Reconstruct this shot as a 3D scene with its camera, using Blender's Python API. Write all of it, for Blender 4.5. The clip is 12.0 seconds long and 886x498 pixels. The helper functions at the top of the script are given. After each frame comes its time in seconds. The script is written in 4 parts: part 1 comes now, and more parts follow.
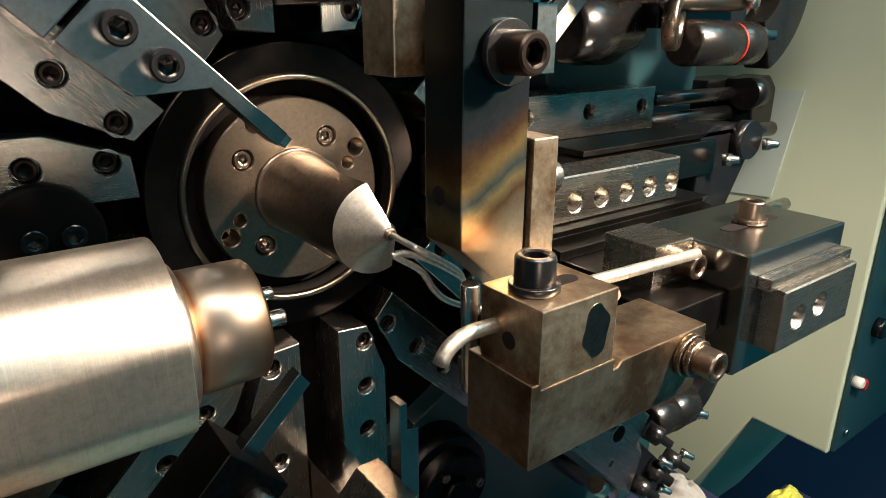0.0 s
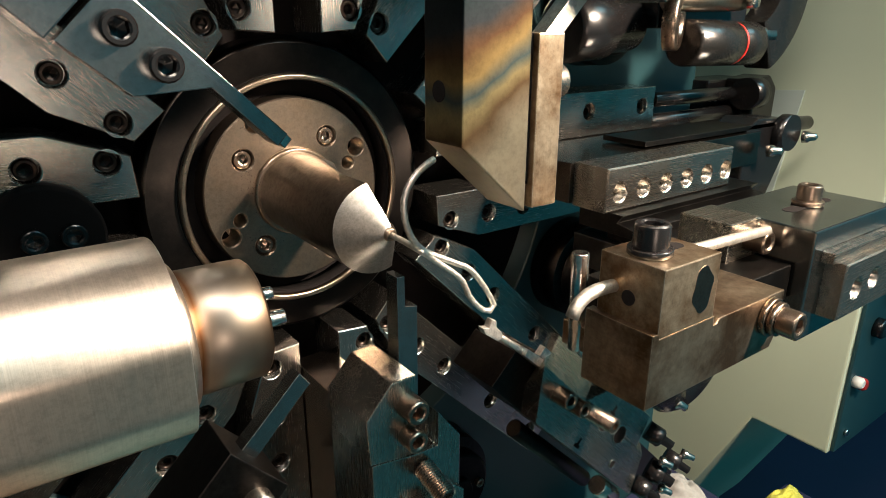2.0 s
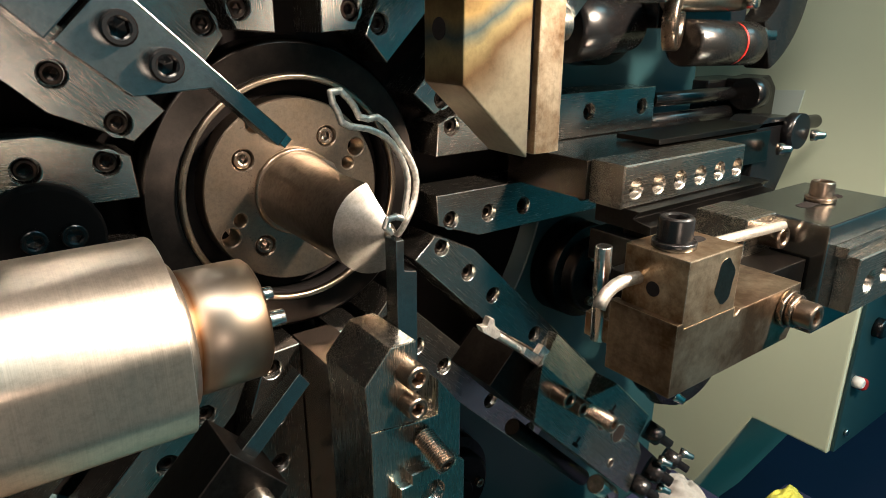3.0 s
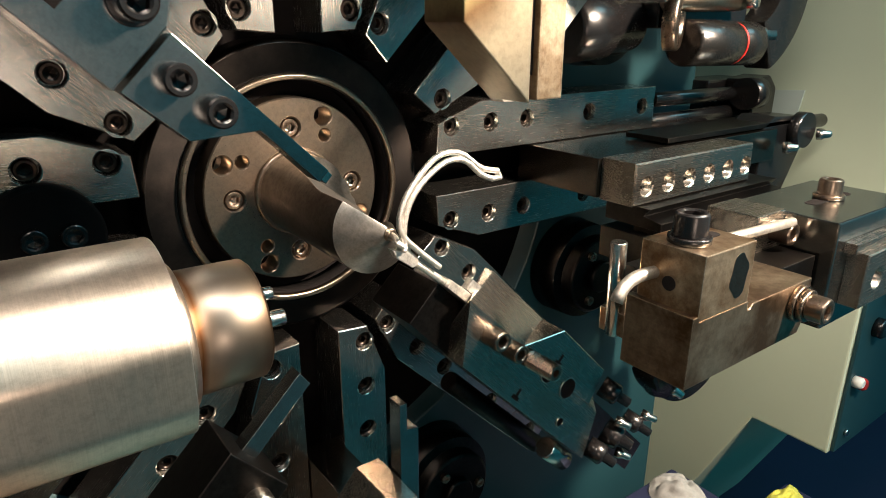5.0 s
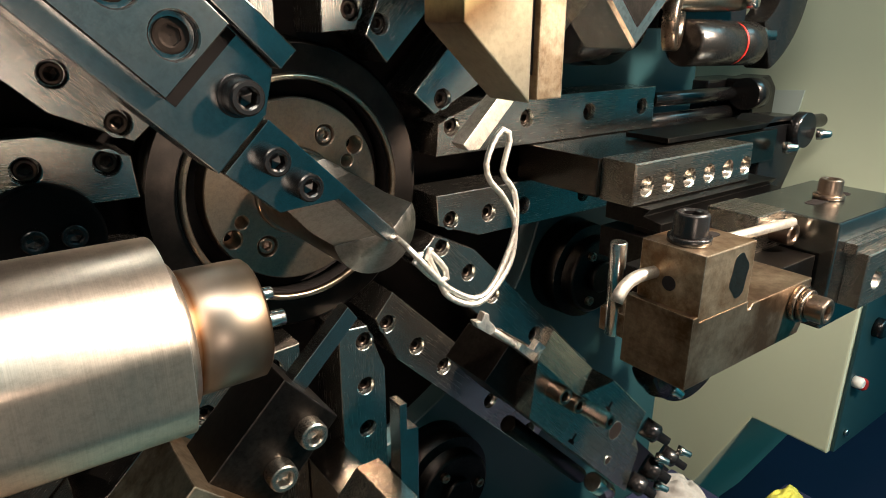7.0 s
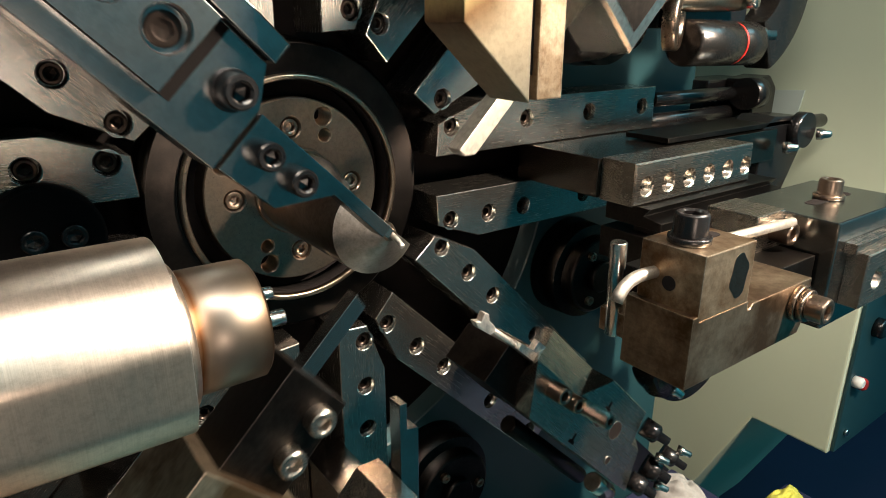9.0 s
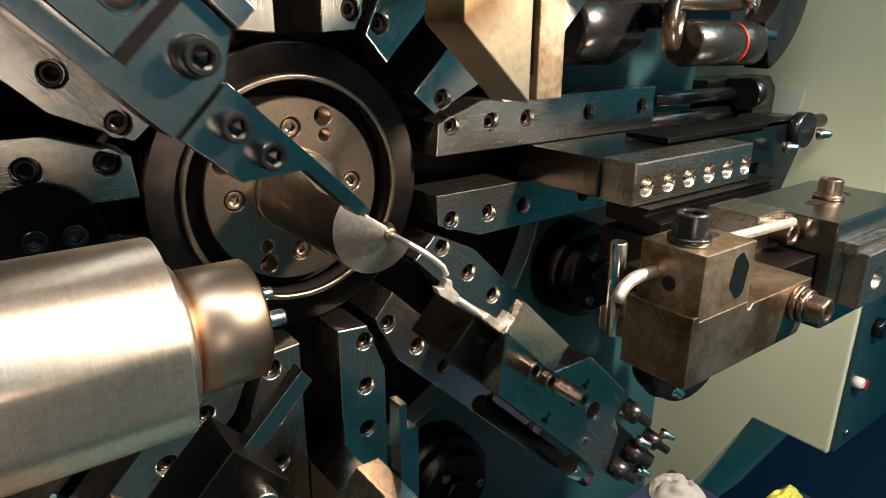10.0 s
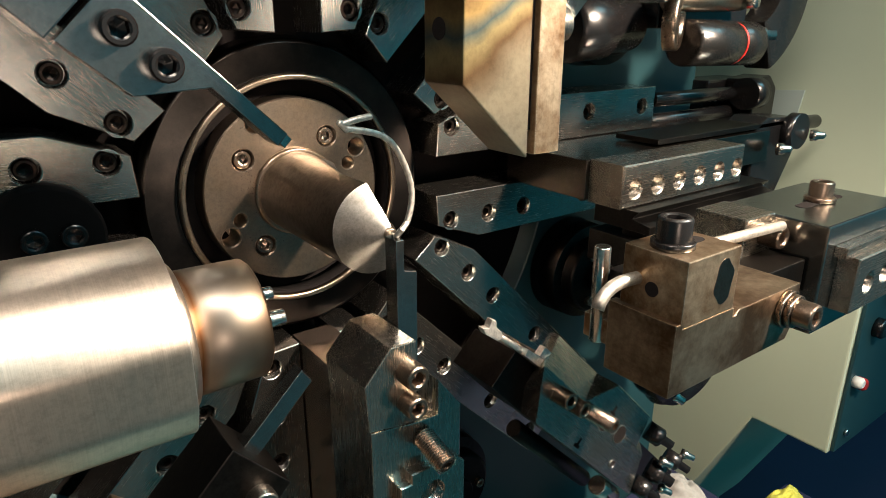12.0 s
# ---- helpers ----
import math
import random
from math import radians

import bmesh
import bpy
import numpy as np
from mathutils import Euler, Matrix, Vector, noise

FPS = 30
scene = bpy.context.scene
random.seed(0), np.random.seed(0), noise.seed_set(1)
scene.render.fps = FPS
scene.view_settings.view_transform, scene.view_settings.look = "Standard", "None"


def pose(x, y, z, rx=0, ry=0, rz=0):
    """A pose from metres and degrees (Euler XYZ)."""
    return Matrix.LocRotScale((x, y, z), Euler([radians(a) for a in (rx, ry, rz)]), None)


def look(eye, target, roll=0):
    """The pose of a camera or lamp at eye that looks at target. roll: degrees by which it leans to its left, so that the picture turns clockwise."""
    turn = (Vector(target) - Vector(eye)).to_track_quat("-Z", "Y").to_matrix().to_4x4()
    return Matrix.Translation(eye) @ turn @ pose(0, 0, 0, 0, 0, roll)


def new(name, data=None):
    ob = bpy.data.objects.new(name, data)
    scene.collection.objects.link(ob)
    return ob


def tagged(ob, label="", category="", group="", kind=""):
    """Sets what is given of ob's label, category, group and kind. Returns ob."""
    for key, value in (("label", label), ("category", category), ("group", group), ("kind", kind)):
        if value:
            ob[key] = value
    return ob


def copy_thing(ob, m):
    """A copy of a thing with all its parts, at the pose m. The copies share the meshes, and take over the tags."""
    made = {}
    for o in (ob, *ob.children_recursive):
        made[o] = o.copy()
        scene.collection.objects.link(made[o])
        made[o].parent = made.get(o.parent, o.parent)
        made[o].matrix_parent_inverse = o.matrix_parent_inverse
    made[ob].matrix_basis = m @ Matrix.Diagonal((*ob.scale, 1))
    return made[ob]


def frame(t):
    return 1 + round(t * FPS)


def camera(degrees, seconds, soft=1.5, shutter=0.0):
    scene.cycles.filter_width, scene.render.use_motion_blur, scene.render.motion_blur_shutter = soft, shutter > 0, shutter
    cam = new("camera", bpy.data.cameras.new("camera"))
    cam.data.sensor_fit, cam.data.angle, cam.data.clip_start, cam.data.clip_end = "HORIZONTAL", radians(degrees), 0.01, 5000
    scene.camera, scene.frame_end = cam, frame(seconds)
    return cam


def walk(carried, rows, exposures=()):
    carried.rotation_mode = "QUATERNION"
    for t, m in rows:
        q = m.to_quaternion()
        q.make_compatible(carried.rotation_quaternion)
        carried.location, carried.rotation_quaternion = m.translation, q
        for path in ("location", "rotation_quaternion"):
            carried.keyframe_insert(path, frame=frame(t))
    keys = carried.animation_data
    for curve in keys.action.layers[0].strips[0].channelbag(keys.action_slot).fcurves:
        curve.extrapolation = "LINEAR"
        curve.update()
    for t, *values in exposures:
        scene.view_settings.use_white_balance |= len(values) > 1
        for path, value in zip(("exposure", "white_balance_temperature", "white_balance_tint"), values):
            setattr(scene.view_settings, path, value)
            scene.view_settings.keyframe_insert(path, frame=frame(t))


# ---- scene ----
cam = camera(68.27, 12.0, soft=0.6, shutter=0.4)
EYE = (-0.19841, -0.32570, 0.12507)
YAW, PITCH, ROLL = 36.243, 18.997, 0.1715
CAM_POSE = Matrix.Translation(EYE) @ Euler((radians(90 - PITCH), 0, radians(-YAW))).to_matrix().to_4x4() @ pose(0, 0, 0, 0, 0, ROLL)
walk(cam, [(0.0, CAM_POSE), (12.0, CAM_POSE)], exposures=((0.0, 0.0), (12.0, 0.0)))

# ---------------------------------------------------------------- light
world = bpy.data.worlds.new("hall_air")
scene.world = world
world.use_nodes = True
world.node_tree.nodes["Background"].inputs[0].default_value = (0.10, 0.30, 0.30, 1)
world.node_tree.nodes["Background"].inputs[1].default_value = 0.02


def area(name, eye, target, sx, sy, watts, colour, spread=180.0):
    d = bpy.data.lights.new(name, "AREA")
    d.shape, d.size, d.size_y, d.energy, d.color, d.spread = "RECTANGLE", sx, sy, watts, colour, radians(spread)
    ob = new(name, d)
    ob.matrix_world = look(eye, target)
    return ob


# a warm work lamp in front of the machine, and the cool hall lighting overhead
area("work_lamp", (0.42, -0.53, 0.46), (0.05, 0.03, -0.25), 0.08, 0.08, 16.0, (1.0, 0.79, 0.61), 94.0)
# unseen strip, placed for the long highlight along the spinner
area("strip_lamp", (-0.16, -0.34, 0.58), (-0.10, -0.05, 0.0), 0.50, 0.07, 7.4, (1.0, 0.86, 0.73))
# unseen warm fill, added for the left rails to mirror
area("side_fill_lamp", (-0.26, -0.74, -0.02), (-0.14, 0.10, 0.05), 0.16, 0.20, 1.1, (1.0, 0.76, 0.60))
area("hall_lamp", (1.7, -1.9, 2.5), (1.7, -2.1, 0.0), 3.0, 1.2, 84.0, (0.34, 0.84, 1.0))


# ---------------------------------------------------------------- materials
def mat(name, base, rough=0.4, metal=0.0, grain=0.0, grain_scale=(300, 300, 300), stain=None, stain_amt=0.5, stain_scale=25.0,
        bump=0.15, rough_var=0.15, scratch=0.0, emit=None, grime=0.45):
    m = bpy.data.materials.new(name)
    m.use_nodes = True
    nt = m.node_tree
    n, l = nt.nodes, nt.links
    b = n["Principled BSDF"]
    b.inputs["Metallic"].default_value = metal
    tc = n.new("ShaderNodeTexCoord")
    mp = n.new("ShaderNodeMapping")
    mp.inputs["Scale"].default_value = grain_scale
    l.new(tc.outputs["Object"], mp.inputs[0])
    fine = n.new("ShaderNodeTexNoise")
    fine.inputs["Scale"].default_value, fine.inputs["Detail"].default_value = 1.0, 4.0
    l.new(mp.outputs[0], fine.inputs["Vector"])
    big = n.new("ShaderNodeTexNoise")
    big.inputs["Scale"].default_value, big.inputs["Detail"].default_value = stain_scale, 6.0
    big.inputs["Roughness"].default_value = 0.65
    l.new(tc.outputs["Object"], big.inputs["Vector"])
    ramp = n.new("ShaderNodeValToRGB")
    ramp.color_ramp.elements[0].position, ramp.color_ramp.elements[1].position = 0.45, 0.70
    l.new(big.outputs[0], ramp.inputs[0])
    mix = n.new("ShaderNodeMix")
    mix.data_type = "RGBA"
    mix.inputs[6].default_value = (*base, 1)
    mix.inputs[7].default_value = (*(stain or [c * 0.6 for c in base]), 1)
    fac = n.new("ShaderNodeMath")
    fac.operation = "MULTIPLY"
    fac.inputs[1].default_value = stain_amt
    l.new(ramp.outputs[0], fac.inputs[0])
    l.new(fac.outputs[0], mix.inputs[0])
    g = n.new("ShaderNodeMix")
    g.data_type, g.blend_type = "RGBA", "MULTIPLY"
    g.inputs[0].default_value = grain
    l.new(mix.outputs[2], g.inputs[6])
    l.new(fine.outputs[0], g.inputs[7])
    out = g.outputs[2]
    if metal == 1.0:
        # grime in small blotches, and edges lightened for wear and painted glints
        gr = n.new("ShaderNodeTexNoise")
        gr.inputs["Scale"].default_value, gr.inputs["Detail"].default_value, gr.inputs["Roughness"].default_value = 260, 8, 0.75
        l.new(tc.outputs["Object"], gr.inputs["Vector"])
        gm = n.new("ShaderNodeMapRange")
        gm.inputs[1].default_value, gm.inputs[2].default_value, gm.inputs[3].default_value, gm.inputs[4].default_value = 0.34, 0.56, 1.0 - grime, 1.0
        l.new(gr.outputs[0], gm.inputs[0])
        gx = n.new("ShaderNodeVectorMath")
        gx.operation = "SCALE"
        l.new(out, gx.inputs[0])
        l.new(gm.outputs[0], gx.inputs["Scale"])
        bv = n.new("ShaderNodeBevel")
        bv.samples = 4
        bv.inputs["Radius"].default_value = 0.0011
        ge = n.new("ShaderNodeNewGeometry")
        dot = n.new("ShaderNodeVectorMath")
        dot.operation = "DOT_PRODUCT"
        l.new(bv.outputs[0], dot.inputs[0])
        l.new(ge.outputs["Normal"], dot.inputs[1])
        ed = n.new("ShaderNodeMapRange")
        ed.inputs[1].default_value, ed.inputs[2].default_value, ed.inputs[3].default_value, ed.inputs[4].default_value = 0.98, 0.80, 0.0, 0.7
        l.new(dot.outputs["Value"], ed.inputs[0])
        wear_glint = n.new("ShaderNodeMath")
        wear_glint.operation = "MULTIPLY"
        l.new(ed.outputs[0], wear_glint.inputs[0])
        l.new(gm.outputs[0], wear_glint.inputs[1])
        wm = n.new("ShaderNodeMix")
        wm.data_type = "RGBA"
        wm.inputs[7].default_value = (*[min(0.8, c * 1.5 + 0.12) for c in base], 1)
        l.new(wear_glint.outputs[0], wm.inputs[0])
        l.new(gx.outputs[0], wm.inputs[6])
        out = wm.outputs[2]
    l.new(out, b.inputs["Base Color"])
    mr = n.new("ShaderNodeMapRange")
    mr.inputs[3].default_value, mr.inputs[4].default_value = max(0.03, rough - rough_var), min(1, rough + rough_var)
    add = n.new("ShaderNodeMath")
    add.operation = "ADD"
    half = n.new("ShaderNodeMath")
    half.operation = "MULTIPLY"
    half.inputs[1].default_value = 0.5
    l.new(big.outputs[0], add.inputs[0])
    l.new(fine.outputs[0], add.inputs[1])
    l.new(add.outputs[0], half.inputs[0])
    l.new(half.outputs[0], mr.inputs[0])
    l.new(mr.outputs[0], b.inputs["Roughness"])
    bp = n.new("ShaderNodeBump")
    bp.inputs["Strength"].default_value, bp.inputs["Distance"].default_value = bump, 0.0004
    l.new(fine.outputs[0], bp.inputs["Height"])
    last = bp
    if scratch:
        vo = n.new("ShaderNodeTexVoronoi")
        vo.feature = "DISTANCE_TO_EDGE"
        vo.inputs["Scale"].default_value = 45
        wob = n.new("ShaderNodeMix")
        wob.data_type = "RGBA"
        wob.inputs[0].default_value = 0.25
        l.new(tc.outputs["Object"], wob.inputs[6])
        l.new(big.outputs[1], wob.inputs[7])
        l.new(wob.outputs[2], vo.inputs["Vector"])
        cr = n.new("ShaderNodeMapRange")
        cr.inputs[1].default_value, cr.inputs[2].default_value = 0.0, 0.03
        l.new(vo.outputs[0], cr.inputs[0])
        b2 = n.new("ShaderNodeBump")
        b2.inputs["Strength"].default_value, b2.inputs["Distance"].default_value = scratch, 0.0004
        l.new(cr.outputs[0], b2.inputs["Height"])
        l.new(bp.outputs[0], b2.inputs["Normal"])
        last = b2
    l.new(last.outputs[0], b.inputs["Normal"])
    if emit:
        b.inputs["Emission Color"].default_value, b.inputs["Emission Strength"].default_value = (*emit[0], 1), emit[1]
    return m


def heat_tint(m, lo=0.09, hi=0.26, skewed=0.55, bands=None, wobble=0.035):
    """Heat colours in bands across a tool: straw at the edge, brown, then blue towards the holder."""
    nt = m.node_tree
    n, l = nt.nodes, nt.links
    b = n["Principled BSDF"]
    old = b.inputs["Base Color"].links[0].from_socket
    tc = n.new("ShaderNodeTexCoord")
    sep = n.new("ShaderNodeSeparateXYZ")
    l.new(tc.outputs["Object"], sep.inputs[0])
    noi = n.new("ShaderNodeTexNoise")
    noi.inputs["Scale"].default_value = 22
    l.new(tc.outputs["Object"], noi.inputs["Vector"])
    mad = n.new("ShaderNodeMath")
    mad.operation = "MULTIPLY_ADD"
    mad.inputs[1].default_value = wobble
    l.new(noi.outputs[0], mad.inputs[0])
    skew = n.new("ShaderNodeMath")
    skew.operation = "MULTIPLY_ADD"
    skew.inputs[1].default_value = skewed
    l.new(sep.outputs[2], skew.inputs[0])
    l.new(sep.outputs[0], skew.inputs[2])
    l.new(skew.outputs[0], mad.inputs[2])
    mr = n.new("ShaderNodeMapRange")
    mr.inputs[1].default_value, mr.inputs[2].default_value = lo, hi
    l.new(mad.outputs[0], mr.inputs[0])
    ramp = n.new("ShaderNodeValToRGB")
    e = ramp.color_ramp.elements
    e[0].position, e[0].color = 0.0, (0.62, 0.56, 0.44, 1)
    e[1].position, e[1].color = 1.0, (0.015, 0.022, 0.026, 1)
    for pos, col in bands or ((0.30, (0.58, 0.50, 0.36, 1)), (0.40, (0.24, 0.15, 0.08, 1)), (0.46, (0.50, 0.40, 0.20, 1)), (0.50, (0.12, 0.17, 0.17, 1)), (0.55, (0.44, 0.31, 0.13, 1)), (0.60, (0.16, 0.09, 0.05, 1)), (0.66, (0.05, 0.06, 0.07, 1)), (0.76, (0.02, 0.035, 0.04, 1))):
        x = e.new(pos)
        x.color = col
    l.new(mr.outputs[0], ramp.inputs[0])
    mul = n.new("ShaderNodeMix")
    mul.data_type, mul.blend_type = "RGBA", "MULTIPLY"
    mul.inputs[0].default_value = 0.6
    l.new(ramp.outputs[0], mul.inputs[6])
    l.new(old, mul.inputs[7])
    l.new(mul.outputs[2], b.inputs["Base Color"])
    return m


BRUSH_X, BRUSH_Z, EVEN = (40, 1600, 1600), (1600, 1600, 40), (900, 900, 900)
M_RAIL = mat("ground_steel_rail", (0.50, 0.50, 0.47), 0.26, 1.0, 0.5, BRUSH_X, (0.36, 0.31, 0.25), 0.6, 30, 0.10, 0.09, 0.10, grime=0.25)
M_STEEL = mat("ground_steel", (0.46, 0.43, 0.385), 0.27, 1.0, 0.3, BRUSH_X, (0.36, 0.29, 0.21), 0.5, 28, 0.04, 0.08, grime=0.22)
M_TOOL = mat("tempered_tool_steel", (0.66, 0.54, 0.39), 0.36, 1.0, 0.25, BRUSH_X, (0.20, 0.11, 0.05), 0.95, 22, 0.05, 0.10, grime=0.3)
M_GREY = mat("dull_grey_steel", (0.34, 0.36, 0.36), 0.22, 1.0, 0.25, EVEN, (0.24, 0.24, 0.225), 0.5, 40, 0.05, 0.08, grime=0.2)
M_DARK = mat("dark_oiled_steel", (0.022, 0.020, 0.019), 0.38, 1.0, 0.3, EVEN, (0.05, 0.045, 0.04), 0.6, 30, 0.1, 0.12)
M_BLACK = mat("black_oxide", (0.0045, 0.0045, 0.005), 0.26, 0.0, 0.3, EVEN, (0.009, 0.006, 0.005), 0.4, 60, 0.02, 0.06)
M_SCREW = mat("oiled_screw_steel", (0.33, 0.255, 0.20), 0.28, 1.0, 0.3, EVEN, (0.16, 0.09, 0.05), 0.5, 90, 0.06, 0.1)
M_FLANGE = mat("oiled_flange_steel", (0.31, 0.25, 0.195), 0.30, 1.0, 0.3, EVEN, (0.28, 0.20, 0.13), 0.7, 30, 0.10, 0.1, grime=0.25)
M_CHROME = mat("polished_steel", (0.72, 0.70, 0.66), 0.20, 1.0, 0.2, BRUSH_X, (0.5, 0.45, 0.38), 0.3, 20, 0.08, 0.08)
M_SPIN = mat("turned_steel", (0.62, 0.52, 0.43), 0.32, 1.0, 0.25, (2500, 15, 15), (0.56, 0.45, 0.35), 0.5, 14, 0.05, 0.07, grime=0.2)
M_WIRE = mat("spring_wire", (0.86, 0.82, 0.76), 0.44, 1.0, 0.08, EVEN, (0.62, 0.58, 0.52), 0.4, 60, 0.02, 0.05)
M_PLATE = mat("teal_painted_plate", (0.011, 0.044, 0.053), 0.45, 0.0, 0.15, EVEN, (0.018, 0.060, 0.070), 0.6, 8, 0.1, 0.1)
M_CAB = mat("cream_green_paint", (0.56, 0.64, 0.49), 0.5, 0.0, 0.06, EVEN, (0.51, 0.59, 0.45), 0.5, 3, 0.08, 0.08)
M_NAVY = mat("navy_paint", (0.004, 0.007, 0.034), 0.75, 0.0, 0.1, EVEN, (0.004, 0.008, 0.03), 0.6, 4, 0.05, 0.1)
M_WALL = mat("hall_wall_paint", (0.10, 0.44, 0.47), 0.7, 0.0, 0.1, EVEN, (0.09, 0.38, 0.41), 0.5, 1.5, 0.05, 0.1)
M_RED = mat("red_plastic", (0.50, 0.02, 0.015), 0.35)
M_WHITE = mat("white_plastic", (0.75, 0.75, 0.70), 0.4)
M_GREEN = mat("green_plastic", (0.08, 0.25, 0.04), 0.4)
M_YELLOW = mat("yellow_cloth", (0.62, 0.58, 0.08), 0.85, 0.0, 0.4, (200, 200, 200), (0.40, 0.40, 0.05), 0.6, 30, 0.4)
M_RAG = mat("white_cloth", (0.32, 0.31, 0.29), 0.9, 0.0, 0.4, (200, 200, 200), (0.42, 0.40, 0.36), 0.6, 30, 0.4)
M_TINT = heat_tint(mat("heat_tinted_steel", (0.62, 0.60, 0.57), 0.34, 1.0, 0.2, BRUSH_X, (0.65, 0.58, 0.50), 0.6, 30, 0.04, 0.08))
M_NOSE = mat("worn_grey_steel", (0.38, 0.37, 0.345), 0.38, 1.0, 0.35, EVEN, (0.30, 0.27, 0.23), 0.5, 40, 0.06, 0.08, grime=0.3)
M_GLOSS = mat("gloss_black_enamel", (0.006, 0.0055, 0.005), 0.27, 0.0, 0.1, EVEN, (0.004, 0.0035, 0.003), 0.4, 40, 0.01, 0.04)
M_BARREL = mat("oil_browned_steel", (0.25, 0.225, 0.20), 0.30, 1.0, 0.3, EVEN, (0.12, 0.085, 0.055), 0.6, 30, 0.05, 0.08)
M_BAR = mat("dark_slide_steel", (0.16, 0.135, 0.115), 0.24, 1.0, 0.25, BRUSH_X, (0.08, 0.075, 0.07), 0.5, 30, 0.03, 0.06)
# black put in for shade in holes, slots and wells; also colours the mount
M_VOID = mat("shade_and_matte_black", (0.006, 0.005, 0.005), 0.9, 0.0, 0.2, EVEN, (0.003, 0.003, 0.003), 0.5, 60, 0.05, 0.05)
M_SINK = mat("sunk_black_screw", (0.022, 0.018, 0.016), 0.34, 0.9, 0.3, EVEN, (0.07, 0.04, 0.025), 0.5, 90, 0.05, 0.08)
M_SNOSE = heat_tint(mat("heat_ringed_steel", (0.66, 0.60, 0.53), 0.38, 1.0, 0.12, (2500, 15, 15), (0.75, 0.68, 0.60), 0.5, 20, 0.03, 0.06, grime=0.1), -0.146, -0.105, 0.0,
                    ((0.05, (0.50, 0.42, 0.33, 1)), (0.10, (0.16, 0.07, 0.025, 1)), (0.17, (0.42, 0.35, 0.28, 1)), (0.23, (0.18, 0.08, 0.03, 1)), (0.30, (0.33, 0.29, 0.25, 1)), (0.45, (0.26, 0.235, 0.21, 1)), (0.85, (0.20, 0.165, 0.13, 1))), 0.006)
M_SNOSE.node_tree.nodes["Color Ramp.001"].color_ramp.elements[-1].color = (0.10, 0.06, 0.035, 1)
# little specular, so the painted shade stays black
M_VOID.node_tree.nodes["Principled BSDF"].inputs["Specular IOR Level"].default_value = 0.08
M_HUB = mat("turned_dark_steel", (0.018, 0.016, 0.015), 0.36, 1.0, 0.3, EVEN, (0.05, 0.04, 0.035), 0.6, 24, 0.05, 0.08, grime=0.2)
hub_tan = M_HUB.node_tree.nodes.new("ShaderNodeTangent")
hub_tan.direction_type, hub_tan.axis = "RADIAL", "Y"
M_HUB.node_tree.links.new(hub_tan.outputs[0], M_HUB.node_tree.nodes["Principled BSDF"].inputs["Tangent"])
M_HUB.node_tree.nodes["Principled BSDF"].inputs["Anisotropic"].default_value = 0.75
M_ROD = mat("dull_bright_rod", (0.56, 0.53, 0.48), 0.46, 1.0, 0.2, EVEN, (0.5, 0.46, 0.40), 0.5, 60, 0.05, 0.08)
M_BURN = mat("burnt_tool_steel", (0.46, 0.37, 0.27), 0.33, 1.0, 0.25, (1600, 40, 1600), (0.13, 0.075, 0.04), 0.95, 22, 0.05, 0.1, grime=0.25)
for m in (M_TOOL, M_BURN):
    e = m.node_tree.nodes["Color Ramp"].color_ramp.elements
    e[0].position, e[1].position = 0.40, 0.60
M_FLOOR = mat("green_floor_paint", (0.018, 0.12, 0.13), 0.5, 0.0, 0.15, EVEN, (0.012, 0.09, 0.10), 0.5, 3, 0.05, 0.1)
# colour of the unseen box that gives the spinner warm reflections
M_BOUNCE = mat("brown_bounce_colour", (0.10, 0.072, 0.05), 0.5, 0.0, 0.15, EVEN, (0.07, 0.05, 0.035), 0.6, 6, 0.1, 0.1)
M_PALE = mat("pale_green_plate", (0.50, 0.60, 0.56), 0.5, 0.0, 0.06, EVEN, (0.44, 0.54, 0.50), 0.5, 6, 0.05, 0.08)

# ---------------------------------------------------------------- building helpers (millimetres in, metres out)
MM = 0.001
CX = 0.006  # the wire's axis stands at x = 6 mm, z = 0


def thing(name, label, category, group="", kind=""):
    return tagged(new(name), label, category, group, kind)


def part(name, bm, material, parent, label=""):
    bmesh.ops.recalc_face_normals(bm, faces=bm.faces)
    me = bpy.data.meshes.new(name)
    bm.to_mesh(me)
    bm.free()
    me.materials.append(material)
    ob = new(name, me)
    ob.parent = parent
    if label:
        ob["label"] = label
    return ob


def solo(name, bm, material, label, category, group="", kind=""):
    return tagged(part(name, bm, material, None), label, category, group, kind)


def bevelled(bm, w):
    if w:
        es = [e for e in bm.edges if len(e.link_faces) == 2 and e.calc_face_angle(0) > 0.6]
        bmesh.ops.bevel(bm, geom=es, offset=w * MM, segments=2, affect="EDGES", profile=0.6, clamp_overlap=True)
    return bm


def box(x0, x1, y0, y1, z0, z1, bev=0.6, bm=None):
    b = bmesh.new()
    bmesh.ops.create_cube(b, size=1.0, matrix=Matrix.Translation(((x0 + x1) / 2 * MM, (y0 + y1) / 2 * MM, (z0 + z1) / 2 * MM)) @
                          Matrix.Diagonal((abs(x1 - x0) * MM, abs(y1 - y0) * MM, abs(z1 - z0) * MM, 1)))
    return join(bm, bevelled(b, bev))


def join(bm, b):
    if bm is None:
        return b
    me = bpy.data.meshes.new("tmp")
    b.to_mesh(me)
    b.free()
    bm.from_mesh(me)
    bpy.data.meshes.remove(me)
    return bm


